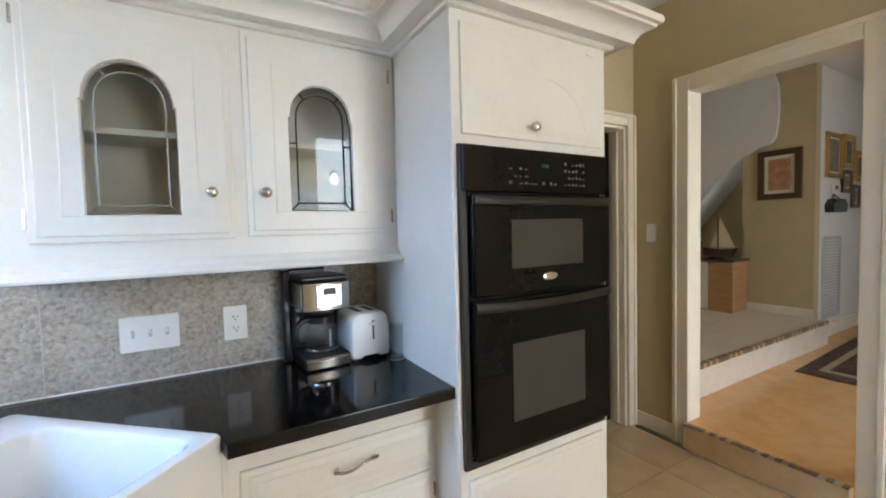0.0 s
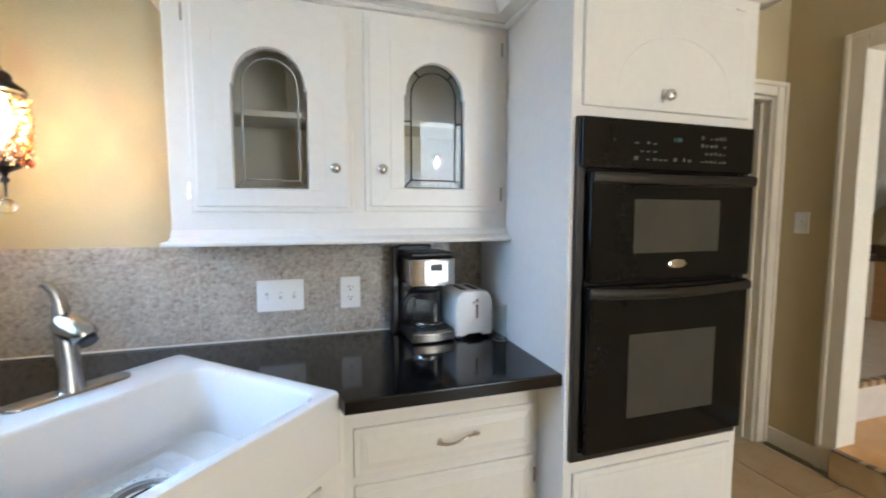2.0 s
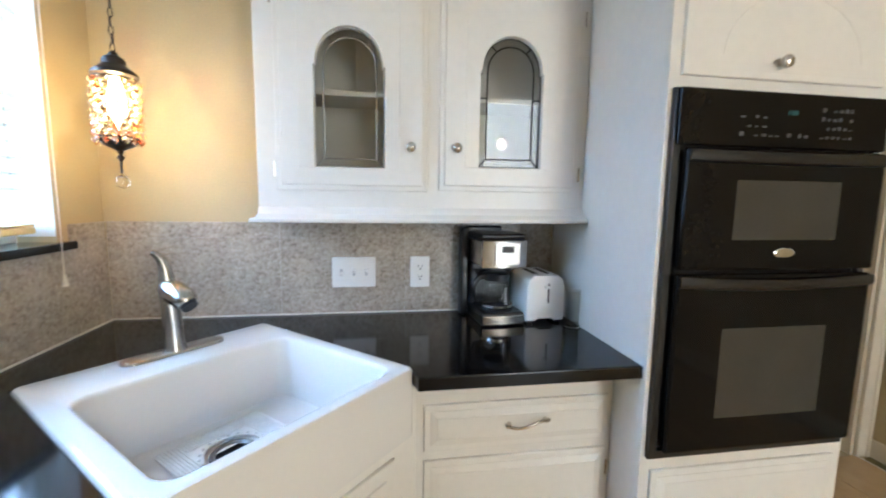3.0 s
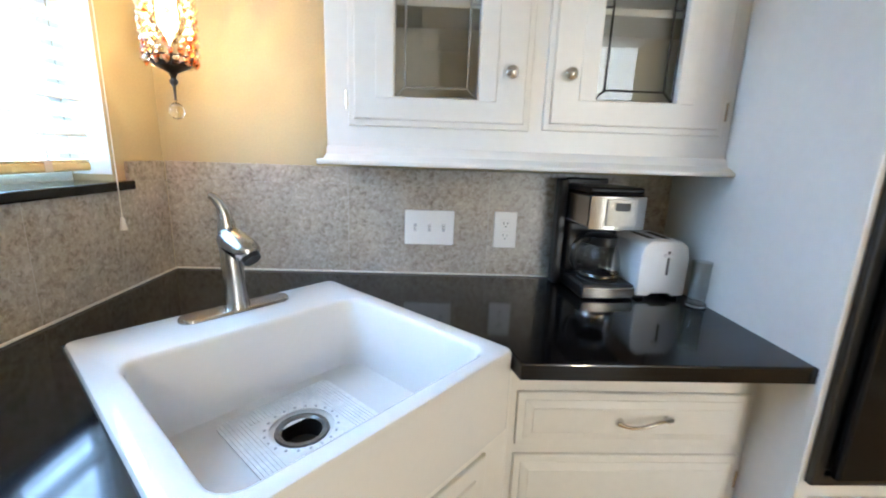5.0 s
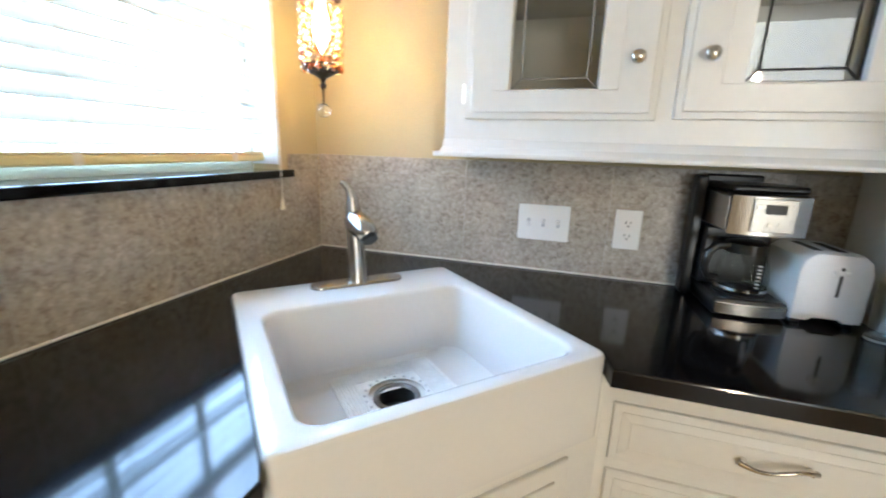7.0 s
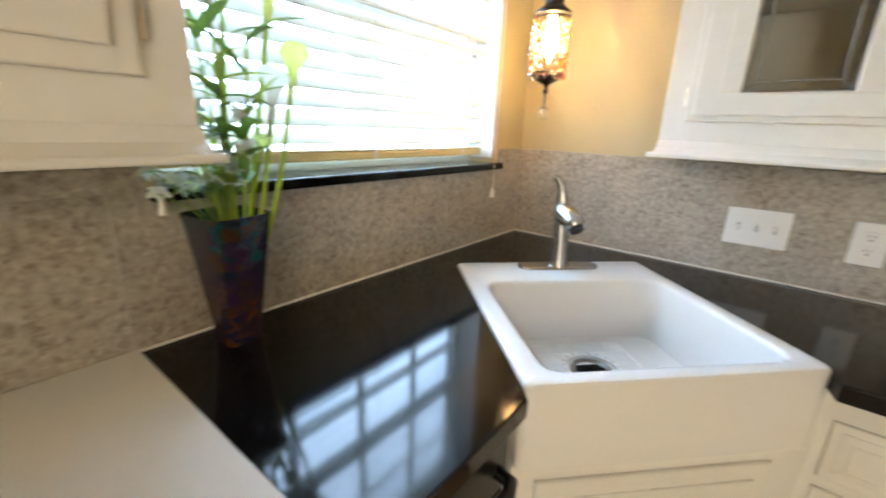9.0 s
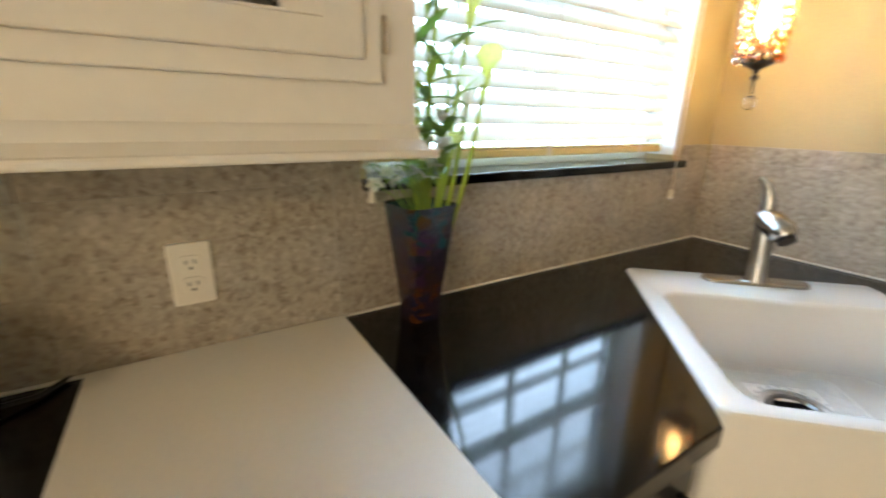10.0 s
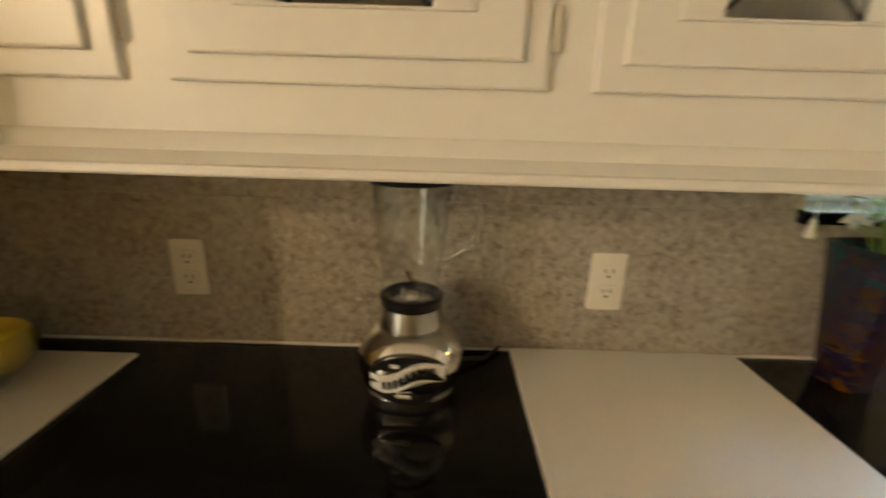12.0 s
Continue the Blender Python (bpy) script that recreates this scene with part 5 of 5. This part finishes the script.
def calla(tip, lean):
    """A calla flower: a rolled spathe with one long lip, on its stem's end."""
    bm = bmesh.new()
    n, rows = 18, []
    for z, r in ((0, 0.006), (0.02, 0.0085), (0.045, 0.013), (0.062, 0.020), (0.072, 0.028), (0.074, 0.032)):
        ring = []
        for i in range(n):
            a = 2 * math.pi * i / n
            k = 0.5 + 0.5 * math.cos(a)
            ring.append(bm.verts.new((r * math.cos(a) * (1 + 0.3 * k * z / 0.07), r * math.sin(a), z * (1 + 0.35 * k * z / 0.07))))
        rows.append(ring)
    for a, b in zip(rows, rows[1:]):
        for i in range(n):
            bm.faces.new((a[i], a[(i + 1) % n], b[(i + 1) % n], b[i]))
    return bm


def stem_to(top, sway, r=0.0052, root=None):
    root = root or Vector((rng.uniform(-0.02, 0.02), rng.uniform(-0.02, 0.02), 0.0))
    top = Vector(top)
    pts = [root.lerp(top, s) + Vector(sway) * math.sin(math.pi * s) for s in [i / 8 for i in range(9)]]
    part("stem", tube(pts, [r * (1.15 - 0.35 * i / 8) for i in range(9)], 8), M_LEAF2, fw, "pale green stem", True)
    return pts


# heads at heights above the vase's inner floor; y runs along the window
for (x, y, z), sway, turn, material in (((0.02, 0.130, 0.430), (0.01, 0.015, 0), 70, M_CALLA), ((0.02, 0.088, 0.385), (0, 0.01, 0), 60, M_PETAL), ((0.00, 0.105, 0.545), (0.0, 0.0, 0), 95, M_CALLA), ((0.03, 0.02, 0.60), (0.0, -0.01, 0), 40, M_CALLA), ((0.015, 0.062, 0.31), (0.0, 0.0, 0), 200, M_CALLA)):
    pts = stem_to((x, y, z), sway)
    d = (pts[-1] - pts[-2]).normalized()
    m = Matrix.Translation(pts[-1]) @ d.to_track_quat("Z", "X").to_matrix().to_4x4() @ Matrix.Rotation(radians(turn), 4, "Z")
    s = 0.86 if z > 0.35 else 0.55
    part("calla", calla(None, None), material, fw, "funnel-shaped calla lily", True, m @ Matrix.Diagonal((s, s, s, 1)))
for x, y, z in ((0.045, -0.01, 0.47), (0.06, 0.02, 0.40), (0.03, -0.035, 0.55), (0.04, 0.045, 0.52), (0.02, -0.05, 0.36), (0.05, -0.02, 0.62)):
    pts = stem_to((x, y, z), (0.01, 0.005, 0), 0.003)
    for k in range(7):
        p = pts[6 + k % 3].lerp(pts[5 + k % 3], rng.random())
        yaw, tilt, ln = rng.uniform(0, 360), rng.uniform(-62, -18), rng.uniform(0.07, 0.125)
        part("leaf", blade(ln, ln * 0.105, rng.uniform(0.15, 0.6)), M_LEAF if rng.random() < 0.75 else M_LEAF2, fw, "", True, Matrix.Translation(p) @ Matrix.Rotation(radians(yaw), 4, "Z") @ Matrix.Rotation(radians(tilt), 4, "Y"))
petal = None
for c in range(32):
    if c < 24:
        p = Vector((rng.uniform(0.0, 0.075), rng.uniform(-0.075, 0.02), rng.uniform(0.30, 0.40)))
    else:
        p = Vector((rng.uniform(0.02, 0.08), rng.uniform(-0.13, -0.01), rng.uniform(0.262, 0.31)))
    part("twig", tube([(0, 0, 0.17), p * 0.6 + Vector((0, 0, 0.08)), p], 0.0012, 5), M_LEAF, fw)
    fl_m = Matrix.Translation(p) @ Matrix.Rotation(rng.uniform(0, 6.28), 4, "Z") @ Matrix.Rotation(rng.uniform(0.2, 1.4), 4, "Y")
    for k in range(5):
        m = fl_m @ Matrix.Rotation(2 * math.pi * k / 5, 4, "Z") @ Matrix.Rotation(-0.35, 4, "Y")
        if petal is None:
            petal = part("petal", blade(0.019, 0.008, 0.5, 0.25, 4), M_PETAL, fw, "small white petal", True, m)
        else:
            o = new("petal", petal.data)
            o.parent, o.matrix_basis = fw, m
for k in range(12):
    p = Vector((rng.uniform(0.0, 0.07), rng.uniform(-0.12, 0.01), rng.uniform(0.26, 0.31)))
    part("leaf", blade(rng.uniform(0.03, 0.05), 0.008, 0.5), M_LEAF, fw, "", True, Matrix.Translation(p) @ Matrix.Rotation(rng.uniform(0, 6.28), 4, "Z") @ Matrix.Rotation(rng.uniform(-0.7, 0.3), 4, "Y"))

# ---- blender ----
bn = thing("blender", pose(0.142, -2.004, CT, 0, 0, 0), "chrome blender with a ribbed glass jar under the cabinet", "blender")
part("motor_base", lathe([(0.066, 0.0245), (0.070, 0.027), (0.077, 0.042), (0.0815, 0.062), (0.081, 0.080), (0.076, 0.096), (0.063, 0.111), (0.053, 0.119), (0.0505, 0.1205)], 40, None, 2.6), M_CHROME, bn, "polished chrome motor base", True)
part("foot_ring", lathe([(0.064, 0.001), (0.068, 0.003), (0.069, 0.022), (0.066, 0.0242)], 40, None, 2.6), M_STEEL, bn, "steel foot", True)
part("base_collar", lathe([(0.0485, 0.121), (0.050, 0.123), (0.047, 0.154), (0.044, 0.156)], 36), M_STEEL, bn, "steel collar", True)
part("coupling", lathe([(0.045, 0.1562), (0.049, 0.158), (0.0495, 0.168), (0.046, 0.171), (0.041, 0.1712), (0.040, 0.1605)], 36, cap=False), M_BLACK, bn, "black jar coupling", True)
part("blade_seat", lathe([(0.0395, 0.1562), (0.0395, 0.1605), (0.014, 0.163), (0.010, 0.170), (0.0001, 0.1705)], 30), M_STEEL, bn, "round steel blade seat", True)
bm = bmesh.new()
n, rings = 48, []
for r, z in ((0.0485, 0.1722), (0.0500, 0.178), (0.0455, 0.186), (0.0455, 0.200), (0.049, 0.24), (0.056, 0.305), (0.061, 0.3395), (0.058, 0.3395), (0.053, 0.305), (0.046, 0.24), (0.0425, 0.200)):
    rings.append([bm.verts.new(((r + 0.0016 * math.cos(6 * t)) * math.cos(t), (r + 0.0016 * math.cos(6 * t)) * math.sin(t), z)) for t in [2 * math.pi * i / n for i in range(n)]])
for a, b in zip(rings, rings[1:]):
    for i in range(n):
        bm.faces.new((a[i], a[(i + 1) % n], b[(i + 1) % n], b[i]))
jar = part("jar", bm, M_JAR, bn, "clear fluted glass jar", True)
part("jar_handle", tube([(0.02, 0.050, 0.325), (0.026, 0.085, 0.322), (0.030, 0.097, 0.30), (0.026, 0.088, 0.255), (0.014, 0.046, 0.228)], [0.006, 0.008, 0.008, 0.008, 0.006], 12), M_JAR, jar, "clear glass handle", True)
part("blades", tube([(-0.022, -0.01, 0.196), (0, 0, 0.188), (0.022, 0.012, 0.198)], 0.003, 6), M_CHROME, jar, "steel blades")
part("lid", lathe([(0.060, 0.3398), (0.061, 0.342), (0.059, 0.348), (0.03, 0.350), (0.0001, 0.3502)], 32), M_BLACK, bn, "black plastic lid", True)
# badge on the front, turned to the room; its lettering cannot be read
BG = Matrix.Translation((0.0800, 0, 0.066)) @ Matrix.Rotation(radians(90), 4, "Z") @ Matrix.Rotation(radians(96), 4, "X")


def badge_piece(name, pts, lift, material, label):
    out = []
    for x, z in pts:
        out.append((x, z))
    bm = bmesh.new()
    front = [bm.verts.new(BG @ Vector((x, z, lift + 0.0016 - x * x * 5.6 - z * z * 3))) for x, z in out]
    back = [bm.verts.new(BG @ Vector((x, z, lift - 0.002 - x * x * 5.6 - z * z * 3))) for x, z in out]
    bm.faces.new(front), bm.faces.new(back)
    for i in range(len(out)):
        bm.faces.new((front[i], front[(i + 1) % len(out)], back[(i + 1) % len(out)], back[i]))
    bmesh.ops.triangulate(bm, faces=bm.faces[:])
    return part(name, bm, material, bn, label)


badge_piece("badge_rim", [(0.058 * math.cos(t), 0.046 * math.sin(t)) for t in [2 * math.pi * i / 36 for i in range(36)]], 0.0025, M_CHROME, "polished oval rim")
badge_piece("badge", [(0.054 * math.cos(t), 0.042 * math.sin(t)) for t in [2 * math.pi * i / 36 for i in range(36)]], 0.0037, M_BLACK, "black oval badge")
top_l = [(-0.054 + 0.108 * i / 14, 0.004 + 0.013 * math.sin((i / 14 - 0.42) * 5.2)) for i in range(15)]
badge_piece("badge_swoosh", [(x, z + 0.016 * (1 - 0.2 * (x / 0.054) ** 2)) for x, z in top_l] + [(x, z - 0.015 * (1 - 0.2 * (x / 0.054) ** 2)) for x, z in reversed(top_l)], 0.0046, M_MATPAD, "pale wavy band")
for i in range(9):
    x = -0.034 + i * 0.0085
    z = 0.004 + 0.013 * math.sin(((x + 0.054) / 0.108 - 0.42) * 5.2)
    badge_piece("badge_letter", [(x - 0.0026, z - 0.007), (x + 0.0026, z - 0.007), (x + 0.0030, z + 0.007), (x - 0.0022, z + 0.007)], 0.0056, M_BLACK, "dark unreadable lettering")
for x, z, w in ((-0.018, 0.027, 0.012), (-0.006, -0.026, 0.022)):
    badge_piece("badge_letter", [(x - w / 2, z - 0.002), (x + w / 2, z - 0.002), (x + w / 2, z + 0.002), (x - w / 2, z + 0.002)], 0.0048, M_MATPAD, "pale unreadable lettering")
part("power_cord", tube([(-0.05, 0.05, 0.02), (-0.075, 0.095, 0.012), (-0.09, 0.13, 0.006), (-0.13, 0.16, 0.005)], 0.004, 8), M_BLACK, bn, "black power cord", True)
part("power_cord", tube([(-0.05, -0.05, 0.02), (-0.08, -0.085, 0.02), (-0.10, -0.10, 0.03), (-0.12, -0.09, 0.03), (-0.14, -0.06, 0.006)], 0.004, 8), M_BLACK, bn, "black power cord", True)

# ---- fruit bowl ----
fbm = pose(0.215, -2.690, CT + 0.0078)
fbw = thing("fruit_bowl", fbm, "clear glass bowl of fruit on the white board", "bowl")
part("wall", lathe([(0.0001, 0.0006), (0.05, 0.0008), (0.075, 0.012), (0.115, 0.055), (0.135, 0.110), (0.131, 0.110), (0.111, 0.056), (0.072, 0.016), (0.048, 0.006), (0.0001, 0.006)], 40), M_JAR, fbw, "clear glass", True)


def fruit(name, x, y, z, r, material, label, long=1.0, turn=0):
    prof = [(0.0001, -r * long), (r * 0.25, -r * long * 0.95), (r * 0.7, -r * long * 0.72), (r, 0), (r * 0.75, r * long * 0.68), (r * 0.30, r * long * 0.92), (r * 0.14, r * long * 1.02), (0.0001, r * long * 1.06)]
    ob = link(name, lathe(prof, 20), material, None, True)
    ob.matrix_basis = fbm @ Matrix.Translation((x, y, z)) @ Matrix.Rotation(radians(turn), 4, "Z") @ Matrix.Rotation(radians(80), 4, "Y")
    return tagged(ob, label, "fruit", "fruit in the bowl")


fruit("lemon", -0.042, 0.046, 0.066, 0.048, M_LEMON, "ripe yellow lemon in the glass bowl", 1.25, 15)
fruit("lemon", 0.052, 0.012, 0.064, 0.044, M_LEMON, "ripe yellow lemon in the glass bowl", 1.25, 30)
fruit("apple", -0.045, -0.042, 0.088, 0.042, M_RED, "red apple in the glass bowl", 0.92, 10)
fruit("apple", 0.035, -0.068, 0.066, 0.040, M_RED, "red apple in the glass bowl", 0.92, 120)

# ---- the hall beyond the opening ----


def framed(name, put, u0, v0, u1, v1, w, wood, band, mat_band, print_m, label):
    ob = thing(name, Matrix(), label, "picture")
    part("frame", slab(rect(u0, v0, u1, v1), [rect(u0 + band, v0 + band, u1 - band, v1 - band)], lambda u, v, k: put(u, v, w + k), 0.028, 0.006), wood, ob)
    part("mat", slab(rect(u0 + band, v0 + band, u1 - band, v1 - band), [], lambda u, v, k: put(u, v, w + k), 0.010), M_MAT, ob)
    i = band + mat_band
    part("print", slab(rect(u0 + i, v0 + i, u1 - i, v1 - i), [], lambda u, v, k: put(u, v, w + 0.0102 + k), 0.002), print_m, ob)
    return ob


framed("framed_picture", lambda u, v, w: (6.28 - w, -u, v), -0.546, 1.605, -0.160, 2.122, 0.002, M_DARKWOOD, 0.060, 0.035, M_PRINT, "dark framed sepia print on the tan hall wall")


def wpt(u, v, w):
    return (u, 0.06 - w, v)


for u0, v0, u1, v1, fr in ((6.50, 1.81, 6.90, 2.27, M_GOLD), (6.95, 1.92, 7.27, 2.287, M_GOLD), (7.30, 1.795, 7.57, 2.133, M_GOLD), (6.92, 1.66, 7.20, 1.905, M_DARKWOOD), (7.215, 1.50, 7.445, 1.756, M_DARKWOOD)):
    framed("framed_picture", wpt, u0, v0, u1, v1, 0.002, fr, 0.045, 0.02, M_PRINT2, "small framed picture in the group on the white wall")
th = thing("thermostat", Matrix(), "small white thermostat on the hall wall", "thermostat")
part("case", slab(rect(6.66, 1.655, 6.86, 1.75), [], lambda u, v, w: wpt(u, v, w + 0.001), 0.025, 0.006), M_PLATE, th)
part("display", slab(rect(6.71, 1.69, 6.79, 1.73), [], lambda u, v, w: wpt(u, v, w + 0.0262), 0.001), M_GREYPRINT, th)
bg = thing("hanging_bag", Matrix(), "small black bag hanging on the white hall wall", "bag")
part("pouch", slab([(6.53, 1.45), (6.90, 1.45), (6.93, 1.53), (6.86, 1.59), (6.60, 1.59), (6.51, 1.53)], [], lambda u, v, w: wpt(u, v, w + 0.001), 0.07, 0.012), M_BLACK, bg)
part("strap", tube([wpt(6.60, 1.585, 0.03), wpt(6.72, 1.635, 0.012), wpt(6.86, 1.585, 0.03)], 0.006, 6), M_BLACK, bg)
vt = thing("return_air_grille", Matrix(), "grey louvred return air grille low on the white wall", "vent")
part("frame", slab(rect(6.46, 0.346, 6.94, 1.205), [rect(6.50, 0.386, 6.90, 1.165)], lambda u, v, w: wpt(u, v, w + 0.001), 0.015, 0.003), M_GREY, vt)
for i in range(24):
    part("louvre", slab(rect(6.5005, 0.3865 + i * 0.0324, 6.8995, 0.3865 + i * 0.0324 + 0.021), [], lambda u, v, w: wpt(u, v, w + 0.002), 0.008), M_GREY, vt)

# sloping soffit under the stair, with a rounded end
sof = [(1.499, 1.20), (1.24, 1.49), (0.957, 1.84), (0.68, 2.095), (0.535, 2.165), (0.42, 2.20), (0.38, 2.26), (0.362, 2.40), (0.354, 2.58), (0.356, 2.76), (0.40, 2.915), (1.499, 2.915)]
setting("stair_underside", slab([(1.498, 1.20), (1.24, 1.492), (0.957, 1.842), (0.703, 2.08), (0.703, 2.915), (1.498, 2.915)], [], lambda u, v, k: (6.281 + k, u, v), 0.465), M_SOFFIT, "grey-white sloping underside of a stair", "stair")
setting("stair_soffit", slab(sof, [], lambda u, v, k: (6.235 + k, u, v), 0.044), M_SOFFIT, "grey-white sloping underside of a stair", "stair", True)

cs = thing("low_chest", Matrix(), "low honey wood chest on the dais", "chest")
part("body", box((5.93, 0.63, DAIS + 0.0005), (6.24, 1.24, 0.94), 0.006), M_WOOD, cs)
part("top", box((5.90, 0.61, 0.9405), (6.255, 1.26, 0.97), 0.006, 2), M_DARKWOOD, cs)
# pale sheet puts the light on the chest's left front into colour
part("lit_front_sheet", box((5.924, 0.885, 0.40), (5.9295, 1.235, 0.93), 0.002), M_MAT, cs, "pale sheet painted as light on the front")
sh = thing("model_sailboat", pose(6.02, 0.82, 0.9705), "small model sailboat with cream sails on the chest", "model boat")
part("hull", slab([(-0.22, 0.13), (-0.17, 0.03), (0.14, 0.03), (0.19, 0.12), (0.0, 0.10)], [], lambda u, v, k: (-0.035 + k, -u, v), 0.07, 0.008), M_DARKWOOD, sh)
part("cradle", box((-0.05, -0.08, 0.0005), (0.05, 0.08, 0.0295), 0.004), M_DARKWOOD, sh)
part("mast", tube([(0, 0.01, 0.10), (0, 0.01, 0.47)], 0.004, 6), M_DARKWOOD, sh)
part("sail", slab([(0.0, 0.13), (-0.165, 0.125), (-0.006, 0.465)], [], lambda u, v, k: (0.006 + k, u, v), 0.004), M_SAIL, sh)
part("sail", slab([(0.022, 0.13), (0.10, 0.13), (0.022, 0.31)], [], lambda u, v, k: (0.006 + k, u, v), 0.004), M_SAIL, sh)
fp = thing("tabletop_frame", pose(5.95, 1.02, 0.9705, 0, 0, -20), "small pale framed card standing on the chest", "picture frame")
part("frame", slab(rect(-0.09, 0.0005, 0.09, 0.20), [rect(-0.07, 0.02, 0.07, 0.18)], lambda u, v, k: (-k, u, v), 0.015, 0.003), M_DARKWOOD, fp)
part("card", slab(rect(-0.07, 0.02, 0.07, 0.18), [], lambda u, v, k: (-k, u, v), 0.008), M_TEALCARD, fp)
rg = thing("hall_rug", Matrix(), "dark patterned rug with a red medallion on the hall floor", "rug")
part("border", slab([(5.10, -0.21), (7.4, -0.10), (7.4, -1.6), (5.10, -1.6)], [], lambda u, v, k: (u, v, HALL + 0.0005 + k), 0.008), M_RUG, rg)
part("inner_border", slab([(5.25, -0.31), (7.3, -0.21), (7.3, -1.5), (5.25, -1.5)], [], lambda u, v, k: (u, v, HALL + 0.0087 + k), 0.001), M_MOSAIC2, rg)
part("field", slab([(5.32, -0.36), (7.25, -0.27), (7.25, -1.45), (5.32, -1.45)], [], lambda u, v, k: (u, v, HALL + 0.0099 + k), 0.001), M_RUG, rg)
part("medallion", slab([(5.85 + 0.42 * math.cos(t) * (1 + 0.12 * math.cos(8 * t)), -0.62 + 0.20 * math.sin(t) * (1 + 0.12 * math.cos(8 * t))) for t in [2 * math.pi * i / 48 for i in range(48)]], [], lambda u, v, k: (u, v, HALL + 0.0111 + k), 0.001), M_RUGRED, rg)

# ---- stone tiles of the backsplash ----
rng = random.Random(3)


def tile_wall(name, put, length, first, top_of, label):
    ob = thing(name, Matrix(), label, "backsplash", kind="structure")
    part("grout", slab(rect(0.0108, CT - 0.03, length, 1.2025), [], put, 0.0096), M_GROUT, ob)
    edges = [0.0112] + [first + 0.4535 * i for i in range(40) if first + 0.4535 * i < length - 0.02] + [length]
    for a, b in zip(edges, edges[1:]):
        for z0, z1 in ((CT - 0.03, 1.2021), (1.2025, 1.257)):
            if z0 > 1.0 and not top_of(a, b):
                continue
            cuts = top_of(a, b) if z0 > 1.0 else [(a, b)]
            for p, q in cuts:
                part("tile", slab(rect(p + 0.0008, z0, q - 0.0008, z1), [], lambda u, v, k: put(u, v, 0.0005 + k), 0.0098, 0.0006), M_TILE, ob)


def west_top(a, b):
    out = []
    for p, q in ((0.0112, 0.171), (1.337, 2.845)):
        lo, hi = max(a, p), min(b, q)
        if hi - lo > 0.01:
            out.append((lo, hi))
    return out


tile_wall("backsplash_north", north, 1.6185, 0.573, lambda a, b: [(a, b)], "grey speckled stone tile backsplash behind the sink")
tile_wall("backsplash_west", west, 2.845, 0.488, west_top, "grey-brown speckled stone tile backsplash under the window")

# ---- floor tiles ----
floor = bpy.data.objects["floor"]
S, G = 0.45, 0.006
proto = None
for i in range(8):
    for j in range(13):
        x, y = 0.03 + i * S - 0.0 * j, 0.15 - 0.45 - j * S
        x1, y1 = min(x + S - G, 3.474), min(y + S - G, 0.144)
        if x1 - x < 0.02 or y < -5.6 or y1 - y < 0.05:
            continue
        if proto is None or x1 - x < S - G - 0.001 or y1 - y < S - G - 0.001:
            o = part("floor_tile", box((0, 0, -0.0075), (x1 - x, y1 - y, 0.0), 0.0015), M_FLOORTILE, floor)
            if x1 - x > S - G - 0.001 and y1 - y > S - G - 0.001:
                proto = o
        else:
            o = new("floor_tile", proto.data)
            o.parent = floor
        o.matrix_basis = Matrix.Translation((x, y, 0))
